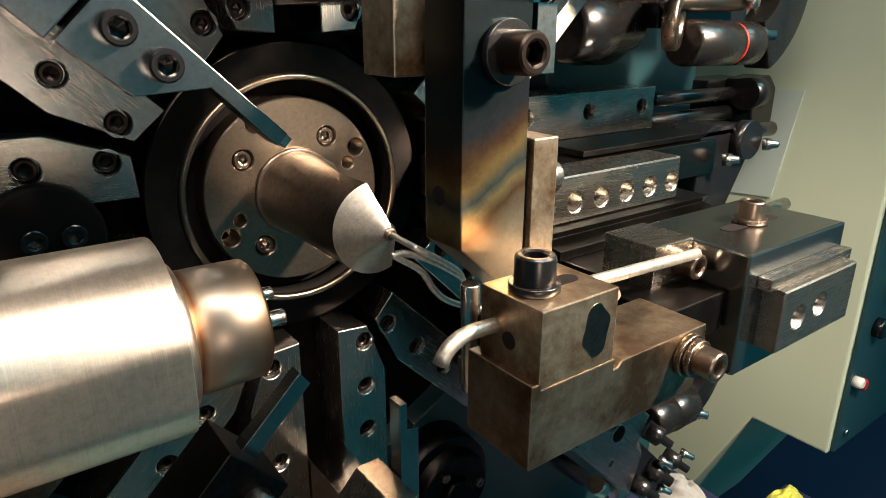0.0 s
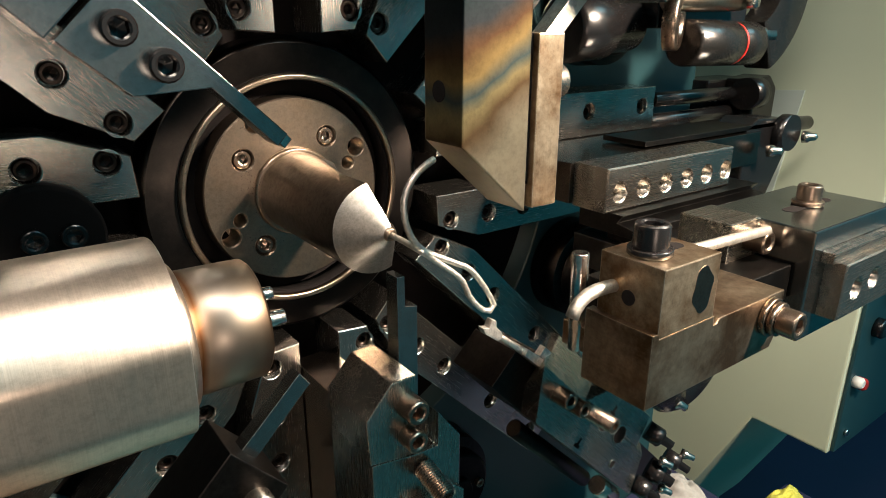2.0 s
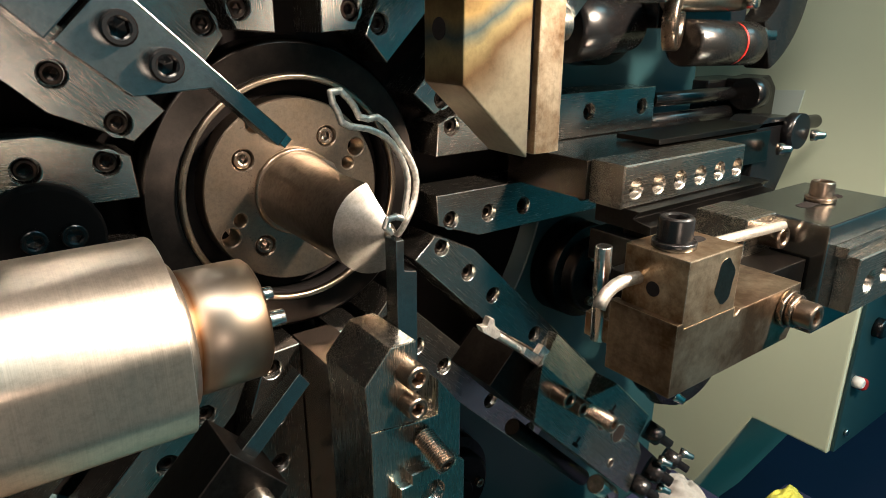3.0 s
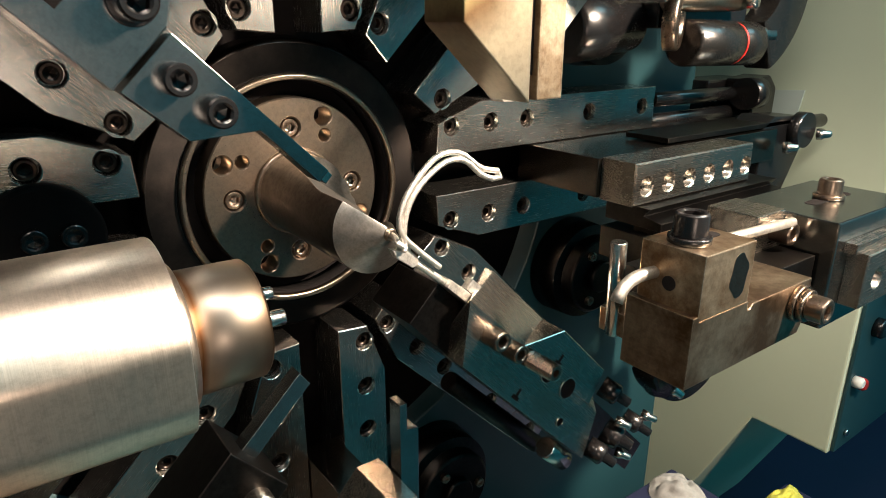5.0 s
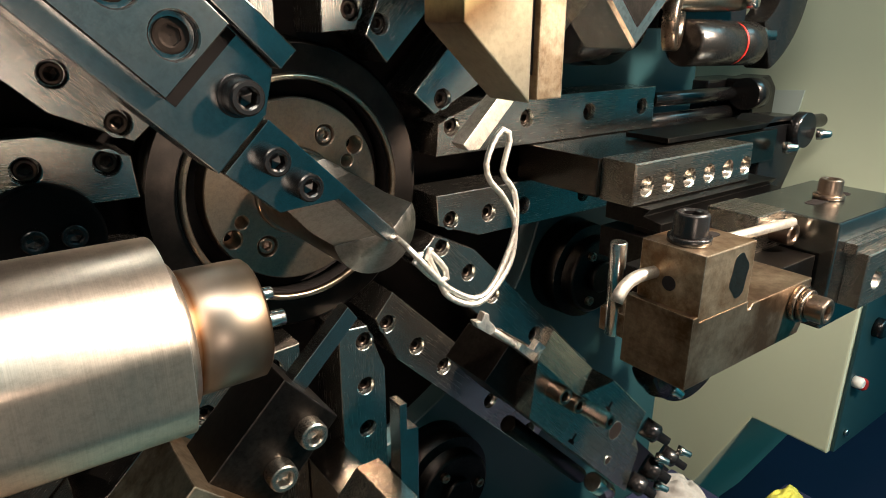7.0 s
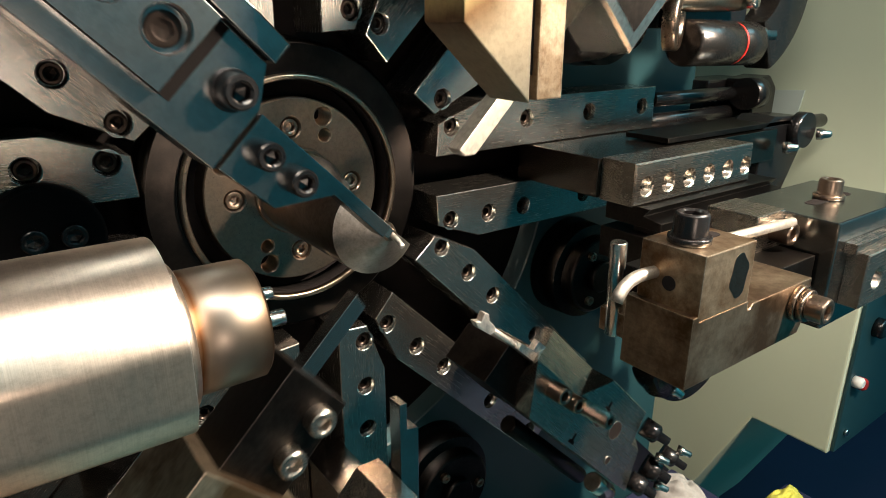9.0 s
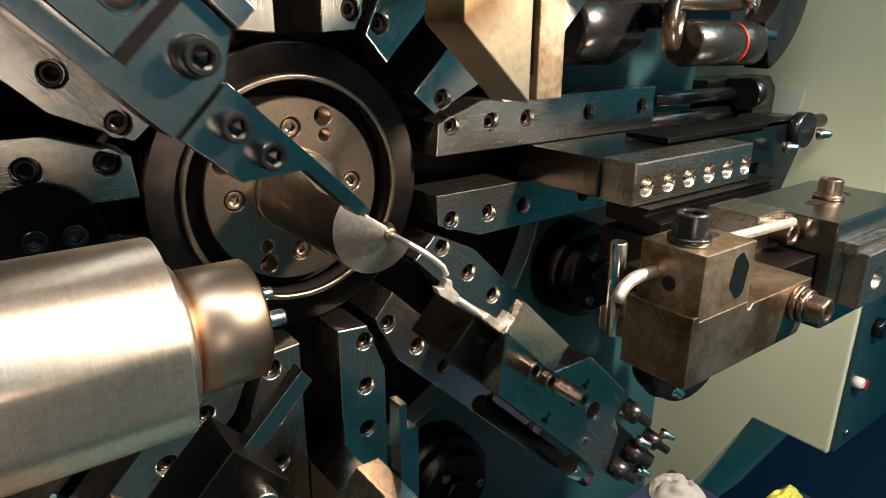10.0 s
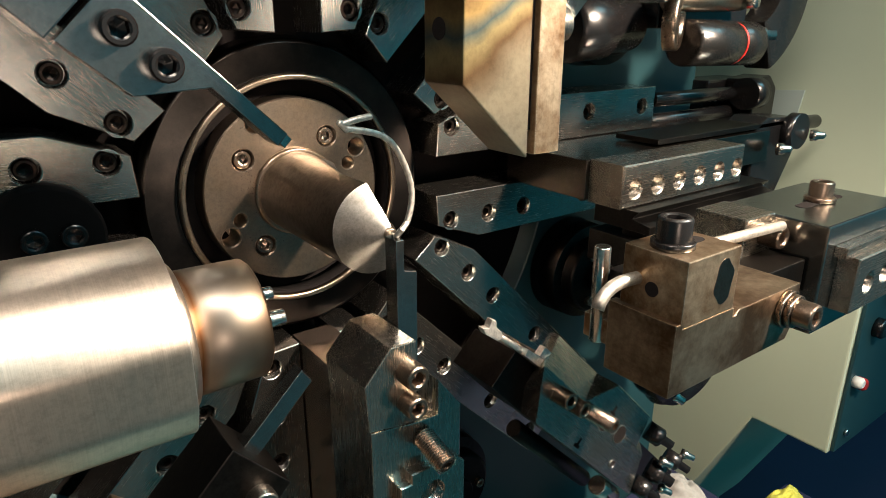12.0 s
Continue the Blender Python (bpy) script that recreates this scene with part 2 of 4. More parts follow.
def prism(poly, y0, y1, bev=0.6, axis="y", bm=None, soft=False):
    """A polygon extruded along an axis; poly holds (x, z) for y, (y, z) for x, (x, y) for z."""
    b = bmesh.new()

    def at(p, w):
        q = {"y": (p[0], w, p[1]), "x": (w, p[0], p[1]), "z": (p[0], p[1], w)}[axis]
        return Vector(q) * MM
    lo = [b.verts.new(at(p, y0)) for p in poly]
    hi = [b.verts.new(at(p, y1)) for p in poly]
    b.faces.new(lo)
    b.faces.new(hi)
    for i in range(len(poly)):
        j = (i + 1) % len(poly)
        b.faces.new((lo[i], lo[j], hi[j], hi[i]))
    bmesh.ops.recalc_face_normals(b, faces=b.faces)
    bevelled(b, bev)
    if soft:
        for f in b.faces:
            f.smooth = True
        for e in b.edges:
            if len(e.link_faces) == 2 and e.calc_face_angle(0) > 0.3:
                e.smooth = False
    return join(bm, b)


def lathe(profile, p0, axis, seg=48, bm=None, smooth=True, tube=False):
    """Rings (distance along the axis, radius) turned round an axis from p0."""
    b = bmesh.new()
    ax = Vector(axis).normalized()
    q = ax.to_track_quat("Z", "Y").to_matrix()
    rings = []
    for d, r in profile:
        rings.append([b.verts.new(Vector(p0) * MM + q @ Vector((r * MM * math.cos(2 * math.pi * i / seg), r * MM * math.sin(2 * math.pi * i / seg), d * MM)))
                      for i in range(seg)] if r > 0 else [b.verts.new(Vector(p0) * MM + ax * d * MM)])
    for (d0, r0), (d1, r1), a, c in zip(profile, profile[1:], rings, rings[1:]):
        round_side = smooth and abs(d1 - d0) > abs(r1 - r0) * 0.3
        for i in range(seg):
            j = (i + 1) % seg
            if len(a) == 1 and len(c) == 1:
                continue
            if len(a) == 1:
                f = b.faces.new((a[0], c[i], c[j]))
            elif len(c) == 1:
                f = b.faces.new((a[i], a[j], c[0]))
            else:
                f = b.faces.new((a[i], a[j], c[j], c[i]))
            f.smooth = round_side
    if tube:
        for i in range(seg):
            j = (i + 1) % seg
            b.faces.new((rings[-1][i], rings[-1][j], rings[0][j], rings[0][i])).smooth = smooth
    else:
        for ring in (rings[0], rings[-1]):
            if len(ring) > 1:
                b.faces.new(ring)
    for e in b.edges:
        if len(e.link_faces) == 2 and e.calc_face_angle(0) > 0.5:
            e.smooth = False
    return join(bm, b)


def rod(p0, p1, r, cham=0.5, seg=32, bm=None, r1=None):
    d = (Vector(p1) - Vector(p0)).length
    r1 = r if r1 is None else r1
    return lathe([(0, 0), (0, r - cham), (cham, r), (d - cham, r1), (d, r1 - cham), (d, 0)], p0, Vector(p1) - Vector(p0), seg, bm)


def offset_poly(poly, w):
    """The polygon drawn in by w on all sides (counter-clockwise)."""
    out = []
    n = len(poly)
    for i in range(n):
        a, p, c = Vector(poly[i - 1]), Vector(poly[i]), Vector(poly[(i + 1) % n])
        d1, d2 = (p - a).normalized(), (c - p).normalized()
        n1, n2 = Vector((-d1.y, d1.x)), Vector((-d2.y, d2.x))
        k = (n1 + n2) / max(0.3, 1 + n1.dot(n2))
        out.append(tuple(p + k * w))
    return out


def area2(poly):
    return sum(a[0] * b[1] - b[0] * a[1] for a, b in zip(poly, poly[1:] + poly[:1]))


def drilled(poly, holes, y0, y1, cham=0.8, floor=None, seg=24, bm=None):
    """A plate in the xz plane, front at y0 (nearer the viewer), with round holes (x, z, r) that run to floor depth or through."""
    if area2(poly) < 0:
        poly = poly[::-1]
    b = bmesh.new()

    def ring(pts, y):
        return [b.verts.new((p[0] * MM, y * MM, p[1] * MM)) for p in pts]

    def loop(vs):
        return [b.edges.new((vs[i], vs[(i + 1) % len(vs)])) for i in range(len(vs))]

    def skin(a, c, smooth=False):
        for i in range(len(a)):
            j = (i + 1) % len(a)
            b.faces.new((a[i], a[j], c[j], c[i])).smooth = smooth
    outer0, outer1, outer2 = ring(offset_poly(poly, cham), y0), ring(poly, y0 + cham), ring(poly, y1)
    edges = loop(outer0)
    bottoms = []
    for x, z, r in holes:
        circ = lambda k: [(x + k * math.cos(2 * math.pi * i / seg), z + k * math.sin(2 * math.pi * i / seg)) for i in range(seg)]
        h0, h1, h2 = ring(circ(r + cham), y0), ring(circ(r), y0 + cham), ring(circ(r), floor if floor is not None else y1 - 1)
        edges += loop(h0)
        bottoms.append((h0, h1, h2))
    bmesh.ops.triangle_fill(b, use_beauty=True, use_dissolve=False, edges=edges)
    skin(outer0, outer1)
    skin(outer1, outer2)
    b.faces.new(outer2)
    for h0, h1, h2 in bottoms:
        skin(h0, h1)
        skin(h1, h2, True)
        b.faces.new(h2)
    bmesh.ops.recalc_face_normals(b, faces=b.faces)
    return join(bm, b)


def screw_mesh(seg=36):
    """A socket-head cap screw of head radius 1 and height 1.2 standing on z = 0, the socket opening upwards."""
    b = bmesh.new()

    def ring(fn, z):
        return [b.verts.new((fn(2 * math.pi * i / seg) * math.cos(2 * math.pi * i / seg), fn(2 * math.pi * i / seg) * math.sin(2 * math.pi * i / seg), z)) for i in range(seg)]
    hexr = lambda a: 0.5 / math.cos((a + math.pi / 6) % (math.pi / 3) - math.pi / 6)
    knurl = lambda a: 1.0 + 0.012 * math.cos(a * seg / 2)
    rings = [ring(knurl, 0), ring(knurl, 1.02), ring(lambda a: 0.97, 1.12), ring(lambda a: 0.87, 1.2), ring(lambda a: 0.66, 1.2), ring(lambda a: 0.6, 1.16), ring(hexr, 1.12), ring(hexr, 0.45), ring(lambda a: 0.02, 0.30)]
    for a, c in zip(rings, rings[1:]):
        for i in range(seg):
            j = (i + 1) % seg
            b.faces.new((a[i], a[j], c[j], c[i])).smooth = True
    b.faces.new(rings[0])
    bmesh.ops.recalc_face_normals(b, faces=b.faces)
    for e in b.edges:
        if len(e.link_faces) == 2 and e.calc_face_angle(0) > 0.45:
            e.smooth = False
    me = bpy.data.meshes.new("socket_screw")
    b.to_mesh(me)
    b.free()
    return me


SCREW = {}


def screw(parent, at, axis=(0, -1, 0), r=6.5, h=None, material=None, name="socket_screw"):
    material = material or M_SCREW
    if material.name not in SCREW:
        SCREW[material.name] = screw_mesh()
        SCREW[material.name].materials.append(material)
    ob = new(name, SCREW[material.name])
    ob.parent = parent
    s = r * MM
    ob.matrix_basis = Matrix.Translation(Vector(at) * MM) @ Vector(axis).to_track_quat("Z", "Y").to_matrix().to_4x4() @ pose(0, 0, 0, 0, 0, 17 * (len(bpy.data.objects) % 5)) @ \
        Matrix.Diagonal((s, s, (h / 1.2 if h else r) * MM, 1))
    return ob


def spin_pose(angle, s=0.0, lift=0.0):
    """The pose of what stands on the slide at that angle round the wire's axis, moved outwards by s millimetres."""
    return Matrix.Translation((CX, 0, 0)) @ Matrix.Rotation(radians(-angle), 4, "Y") @ Matrix.Translation((s * MM, lift * MM, 0))


# ---------------------------------------------------------------- the setting
FRONT, BACK = 125, 172  # faces of the guide rails and of the machine plate, in y

plate = drilled([(-900, -700), (560, -700), (560, 520), (-900, 520)], [(6, 0, 302)], BACK, BACK + 30, 1.5, floor=BACK + 29, seg=96)
solo("machine_plate", plate, M_PLATE, "teal painted steel front plate of the wire forming machine", "machine plate", kind="structure")
# added black disc: shade of the gaps between slides put into colour
solo("recess_shade", lathe([(0, 0), (0, 301), (4, 301), (4, 0)], (6, BACK + 24, 0), (0, 1, 0), 96), M_VOID, "added black disc for the shade behind the slides", "recess", kind="structure")
# added out of view: warm reflector below the spinner
solo("bounce_box", box(-900, -150, -700, 165, -959, -560, 6), M_BOUNCE, "unseen brown box added for the spinner to reflect", "machine bed", kind="structure")
floor = box(-3000, 4000, -3000, 3000, -1000, -960, 0)
solo("floor", floor, M_FLOOR, "green painted workshop floor", "floor", kind="structure")
solo("floor_mat", box(700, 2800, -400, 640, -960, -952, 2), M_NAVY, "dark blue rubber mat on the workshop floor", "mat", kind="structure")
for nm, b in (("wall_north", box(-3000, 4000, 2990, 3090, -1000, 2600, 0)), ("wall_south", box(-3000, 4000, -3090, -2990, -1000, 2600, 0)),
              ("wall_west", box(-3090, -2990, -3000, 3000, -1000, 2600, 0)), ("wall_east", box(3990, 4090, -3000, 3000, -1000, 2600, 0))):
    solo(nm, b, M_WALL, "plain grey green workshop wall", "wall", kind="structure")
solo("ceiling", box(-3000, 4000, -3000, 3000, 2600, 2700, 0), M_WALL, "plain grey green workshop ceiling", "ceiling", kind="structure")

# hub ring behind the flange
hub = thing("quill_hub", "dark oiled steel hub ring around the rotating flange", "hub")
part("outer_ring", lathe([(0, 91), (0, 112), (3, 115), (26, 117), (26, 91)], (6, 150, 0), (0, 1, 0), 96, tube=True), M_HUB, hub)
part("inner_ring", lathe([(1.5, 85.5), (0, 86.5), (0, 88.5), (1.5, 90.5), (5, 90.5), (5, 85.5)], (6, 145, 0), (0, 1, 0), 96, tube=True), M_FLANGE, hub, "bright machined rim")
# wall and floor of the well carry its shade as black colour
part("well_wall", lathe([(0, 86), (0, 90.5), (21, 90.5), (21, 86)], (6, 150.2, 0), (0, 1, 0), 96, tube=True), M_VOID, hub, "wall of the well, coloured black for its shade")
part("well_floor", lathe([(0, 60), (0, 90), (4, 90), (4, 60)], (6, 172, 0), (0, 1, 0), 96, tube=True), M_VOID, hub, "well around the flange, coloured black for its shade")

# ---------------------------------------------------------------- guide rails: sixteen alike, two to each of eight slides
def guide_rail(side):
    ob = thing("guide_rail", "ground steel guide rail with sunk socket screws on the machine plate", "guide rail", "guide rails around the quill")
    poly = [(119, side * 17.5), (412, side * 17.5), (412, side * 62), (168, side * 62), (121, side * 45)]
    holes = [(u, side * 42, 8.2) for u in (135, 179, 223, 308, 391)]
    part("rail_body", drilled(poly, holes, FRONT, BACK, 0.7, floor=FRONT + 14), M_RAIL, ob)
    for u, v, _ in holes:
        screw(ob, (u, FRONT + 14, v), (0, -1, 0), 6.8, 9.5, M_SINK)
    return ob


for side in (1, -1):
    first = guide_rail(side)
    first.matrix_basis = spin_pose(0)
    for k in range(1, 8):
        copy_thing(first, spin_pose(45 * k))

# ---------------------------------------------------------------- rotating quill
quill = thing("quill", "dark steel rotating wire quill with half-cut nose on a bolted flange", "quill")
flange = drilled([(72.5 * math.cos(a * math.pi / 36), 72.5 * math.sin(a * math.pi / 36)) for a in range(72)],
                 [(49.5 * math.cos(radians(a)), 49.5 * math.sin(radians(a)), 8.0) for a in (54.6, 144.6, 234.6, 324.6)] +
                 [(49.5 * math.cos(radians(a)), 49.5 * math.sin(radians(a)), 5.0) for a in (20, 110, 200, 290)] +
                 [(62 * math.cos(radians(a)), 62 * math.sin(radians(a)), 7.0) for a in (28, 118, 208, 298)], 150, 175, 1.0, floor=174)
fl = part("flange", flange, M_FLANGE, quill, "oiled brown steel flange")
for a in (54.6, 144.6, 234.6, 324.6):
    screw(fl, (49.5 * math.cos(radians(a)), 160, 49.5 * math.sin(radians(a))), (0, -1, 0), 6.8, 9, M_SCREW)
part("collar", lathe([(0, 0), (0, 33), (1.5, 34.5), (6, 34.5), (6, 0)], (0, 146, 0), (0, 1, 0), 64), M_FLANGE, quill)


NOSE_BASE = 27.0


def quill_nose():
    """A barrel with a conical tip, milled flat along one side; the flat faces 16 degrees above +x."""
    b = bmesh.new()
    n, r, y_base, y_tip, r_tip = 96, 31.0, NOSE_BASE, 9.0, 4.0
    out = Vector((math.cos(radians(16)), math.sin(radians(16))))
    levels = [(150 - (150 - y_base) * k / 16, r) for k in range(17)] + [(y_base + (y_tip - y_base) * k / 10, r + (r_tip - r) * k / 10) for k in range(1, 11)]
    rings = []
    for y, q in levels:
        ring = []
        for i in range(n):
            p = Vector((math.cos(2 * math.pi * i / n), math.sin(2 * math.pi * i / n))) * q
            over = p.dot(out) - (3.0 + 0.20 * max(0.0, y - 60) + 0.9 * max(0.0, y - 108))
            if over > 0:
                p -= out * over
            ring.append(b.verts.new(Vector((p.x, y, p.y)) * MM))
        rings.append(ring)
    for u, v in zip(rings, rings[1:]):
        for i in range(n):
            b.faces.new((u[i], u[(i + 1) % n], v[(i + 1) % n], v[i])).smooth = True
    b.faces.new(rings[0])
    b.faces.new(rings[-1])
    bmesh.ops.recalc_face_normals(b, faces=b.faces)
    for e in b.edges:
        if len(e.link_faces) == 2 and e.calc_face_angle(0) > 0.35:
            e.smooth = False
    return b


nose = part("nose", quill_nose(), M_NOSE, quill, "dull grey steel conical nose with one side milled flat")
nose.data.materials.append(M_BARREL)
for f in nose.data.polygons:
    f.material_index = 1 if f.center.y > NOSE_BASE * MM and math.hypot(f.center.x, f.center.z) > 0.0305 else 0
part("wire_guide", lathe([(0, 2.4), (0, 3.6), (3, 5.0), (8, 7.0), (8, 2.4)], (0, 7, 0), (0, 1, 0), 32, tube=True), M_FLANGE, quill)

# ---------------------------------------------------------------- spinner on the west slide
spinner = thing("spinner_head", "polished steel spinner head with a milled flat and two pins", "spinner head")
part("spindle_nose", lathe([(0, 0), (0, 25.5), (1.5, 27), (38, 27.5), (38, 0)], (-109, -58, 0), (-1, 0, 0), 96), M_SNOSE, spinner, "heat tinted turned steel nose")
body = []
for k in range(120):
    a = 3 * k
    off = (a + 180) % 360 - 180  # the milled flat faces the front
    r = 43.5
    if abs(off) < 17:
        r = 43.5 * math.cos(radians(17)) / math.cos(radians(off))
    by, bz = -58 - r * math.cos(radians(a)), -r * math.sin(radians(a))
    body.append((by, max(bz, -27.0)))  # the underside is milled flat as well
part("spindle_body", prism(body, -146, -420, 1.2, "x", soft=True), M_SPIN, spinner, "satin turned steel body with a milled flat")
part("neck", lathe([(0, 0), (0, 31), (6, 31), (6, 0)], (-141, -58, 0), (-1, 0, 0), 64), M_SPIN, spinner)
part("pin", rod((-110, -64, 12), (-101, -64, 12), 3.0), M_CHROME, spinner)
part("pin", rod((-110, -66, 0), (-97, -66, 0), 3.8), M_CHROME, spinner)

part("mount_disc", lathe([(0, 0), (0, 31), (2, 33), (14, 33), (14, 0)], (-170, 111, 2), (0, 1, 0), 48), M_VOID, spinner, "dark round mount with cap screws")
part("mount_column", box(-320, -215, -50, 124.5, -14, 14, 1), M_DARK, spinner)
for u in (-177, -156):
    screw(spinner, (u, 111, 4), (0, -1, 0), 7.5, 7, M_BLACK)

# ---------------------------------------------------------------- slides (local x: outwards along the slide, y: into the machine, z: across)
def slide(angle, name, label):
    ob = thing(name, label, "forming slide", "forming slides around the quill")
    ob.matrix_basis = spin_pose(angle)
    return ob


def rect(u0, u1, v0, v1):
    return [(u0, v0), (u1, v0), (u1, v1), (u0, v1)]


def threaded(p0, axis, r, length, pitch=1.75):
    prof = [(0, 0), (0, r * 0.85)]
    d = 0.4
    while d < length - 1:
        prof += [(d, r * 0.86), (d + pitch / 2, r)]
        d += pitch
    prof += [(length - 0.6, r * 0.86), (length, r * 0.75), (length, r * 0.45), (length - 4, r * 0.4), (length - 4, 0)]
    return lathe(prof, p0, axis, 24, smooth=False)


def washer(at, axis, r, h=2.5):
    return lathe([(0, 0), (0, r - 0.4), (0.4, r), (h - 0.4, r), (h, r - 0.4), (h, 0)], at, axis, 36)


def bent_tube(points, r, seg=14):
    """A round rod swept along a polyline."""
    b = bmesh.new()
    pts = [Vector(p) * MM for p in points]
    rings = []
    for i, p in enumerate(pts):
        t = (pts[min(i + 1, len(pts) - 1)] - pts[max(i - 1, 0)]).normalized()
        q = t.to_track_quat("Z", "Y").to_matrix()
        rings.append([b.verts.new(p + q @ Vector((r * MM * math.cos(2 * math.pi * k / seg), r * MM * math.sin(2 * math.pi * k / seg), 0))) for k in range(seg)])
    for a, c in zip(rings, rings[1:]):
        for k in range(seg):
            b.faces.new((a[k], a[(k + 1) % seg], c[(k + 1) % seg], c[k])).smooth = True
    b.faces.new(rings[0])
    b.faces.new(rings[-1])
    return b


# east slide, built as it stands at rest
east = slide(0, "wire_former_slide", "steel slide carrying a drilled bar, clamp block and bent guide rod")
part("slide_bar", box(228, 520, 40, 140, -17, 17), M_BAR, east)
part("drilled_bar", drilled(rect(232, 408, -18.5, 18), [(248.5 + 30 * i, -3, 8.0) for i in range(6)], 4, 39.5, 1.2, floor=39), M_STEEL, east, "steel bar with six round holes")
# black discs part way down paint the shade inside the holes
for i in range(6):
    part("hole_shade", lathe([(0, 0), (0, 7.95), (0.4, 7.95), (0.4, 0)], (248.5 + 30 * i, 26, -3), (0, 1, 0), 24), M_VOID, east, "black disc for the shade deep in a drilled hole")
part("dovetail_guide", prism([(-8, -19), (38, -19), (38, -36), (-20, -36), (-20, -29), (-2, -26)], 240, 440, 0.4, "x"), M_DARK, east, "dark oiled dovetail guide")
part("guide_plate", box(244, 440, -50, 10, -42, -36.5), M_DARK, east)
part("lower_bracket", box(236, 300, -34, 39, -70, -42.5, 1), M_DARK, east)
carr = part("carriage", prism([(279, -137), (402, -137), (402, -58), (279, -58)], -88, -6, 1.5, "z"), M_GREY, east, "grey steel carriage block with slotted top")
# uncut slot: its shade is a black patch on the carriage top
part("slot_shade", prism([(318 + 5 * math.cos(radians(a)), -98 + 5 * math.sin(radians(a))) for a in range(90, 271, 30)] +
                          [(372 + 5 * math.cos(radians(a)), -98 + 5 * math.sin(radians(a))) for a in range(-90, 91, 30)], -12, -5.7, 0, "z"), M_VOID, carr, "black patch for the shade in a milled slot")
part("bracket", prism([(240, -98), (278.8, -98), (278.8, -58), (240, -58)], -36, -4, 0.8, "z"), M_STEEL, east)
part("end_plate", drilled(rect(300, 396, -72, -30), [(322, -52, 8), (350, -50, 8)], -152, -137.3, 1.0, floor=-140), M_STEEL, east, "bright plate with two drilled holes")
part("end_plate_shelf", prism([(292, -146), (398, -146), (398, -137.2), (292, -137.2)], -30, -22, 0.5, "z"), M_STEEL, east)
part("washer", washer((345, -98, -5.6), (0, 0, 1), 11.5, 3.5), M_SCREW, east)
# same painted shade in the two end plate holes
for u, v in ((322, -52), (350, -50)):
    part("hole_shade", lathe([(0, 0), (0, 7.95), (0.4, 7.95), (0.4, 0)], (u, -141, v), (0, 1, 0), 24), M_VOID, east, "black disc for the shade deep in a drilled hole")
screw(east, (345, -98, -2), (0, 0, 1), 8.8, 12)
# clamp block with its slot, screw and stain
blk = part("clamp_block", box(90, 138, -152, -112, -24, 13, 0.8), M_TOOL, east, "heat stained clamp block")
# uncut slot in the block top, its shade laid on in black
part("slot_shade", prism([(112 + 4.5 * math.cos(radians(a)), -131 + 4.5 * math.sin(radians(a))) for a in range(90, 271, 30)] +
                          [(127 + 4.5 * math.cos(radians(a)), -131 + 4.5 * math.sin(radians(a))) for a in range(-90, 91, 30)], 9, 13.3, 0, "z"), M_VOID, blk, "black patch for the shade in a milled slot")
part("stain", prism([(124.5 + 8.5 * math.cos(radians(a)) + 0.7 * math.sin(radians(5 * a)), -5 + 13 * math.sin(radians(a)) + 0.8 * math.cos(radians(3 * a + 20))) for a in range(0, 360, 10)], -152.25, -151.5, 0), M_BAR, blk, "dark oval burn mark")
# flat black disc paints the shade of a side hole
part("side_hole_shade", lathe([(0, 0), (0, 4.2), (0.35, 4.2), (0.35, 0)], (90.1, -132, -8), (-1, 0, 0), 24), M_VOID, blk, "black disc for the shade in a round hole")
part("washer", washer((104, -132, 13.2), (0, 0, 1), 11.8, 4), M_BLACK, east)
screw(east, (104, -132, 17.2), (0, 0, 1), 9.4, 13, M_BLACK)
bar = part("tool_bar", prism([(86, -64), (208, -64), (215, -52), (215, -27), (146, -27), (143, -30), (140, -30), (140, -24.3), (92, -24.3), (92, -21), (86, -21)], -152, -108, 0.8), M_BURN, east, "heat stained steel tool bar with a raised lip")
part("bent_rod", bent_tube([(98, -122, -5), (84, -122, -4), (76, -122, -4), (70, -122, -5), (65, -122, -7.5), (61.5, -122, -11), (59.5, -122, -15)], 3.6), M_ROD, east, "bent bright steel guide rod")
part("pin", rod((108, -84, -63), (106, -84, 0), 5.2, 0.8), M_CHROME, east, "upright round pin")
part("pin_block", box(106, 130, -94, -74, -62, -46), M_TOOL, east)
part("pin_arm", box(118, 200, -100, -80, -40, -18), M_DARK, east)
part("rod", rod((128, -124, 4), (262, -112, -8), 3.4), M_ROD, east, "bright steel push rod")
part("washer", washer((266, -92, -18), (0, -1, 0), 11.5, 5), M_SCREW, east)
screw(east, (266, -97, -18), (0, -1, 0), 8.6, 16)
part("washer", washer((199, -152.2, -40), (0, -1, 0), 12, 4), M_SCREW, east)
part("washer", washer((199, -156.4, -40), (0, -1, 0), 10.5, 4), M_SCREW, east)
screw(east, (199, -160.6, -40), (0, -1, 0), 8.4, 11)
part("screw_mount", box(216, 276, -126, -70, -58, -32, 1), M_DARK, east)
part("small_rod", rod((140, -120, -12), (186, -112, -16), 4.2), M_ROD, east)
screw(east, (152, -116, -20), (0, -0.3, 1), 7.5, 8)
# linkage at the far end of the slide
part("link_block", prism([(500, 20), (520, 30), (585, 26), (590, -10), (560, -60), (500, -60)], 45, 85, 2), M_BLACK, east, "black link block")
part("link_pin", rod((575, 50, 18), (640, 50, 16), 8, 1), M_BLACK, east)
part("link_boss", lathe([(0, 0), (0, 18), (2, 20), (14, 20), (14, 0)], (570, 46, 12), (0, -1, 0), 36), M_BLACK, east)
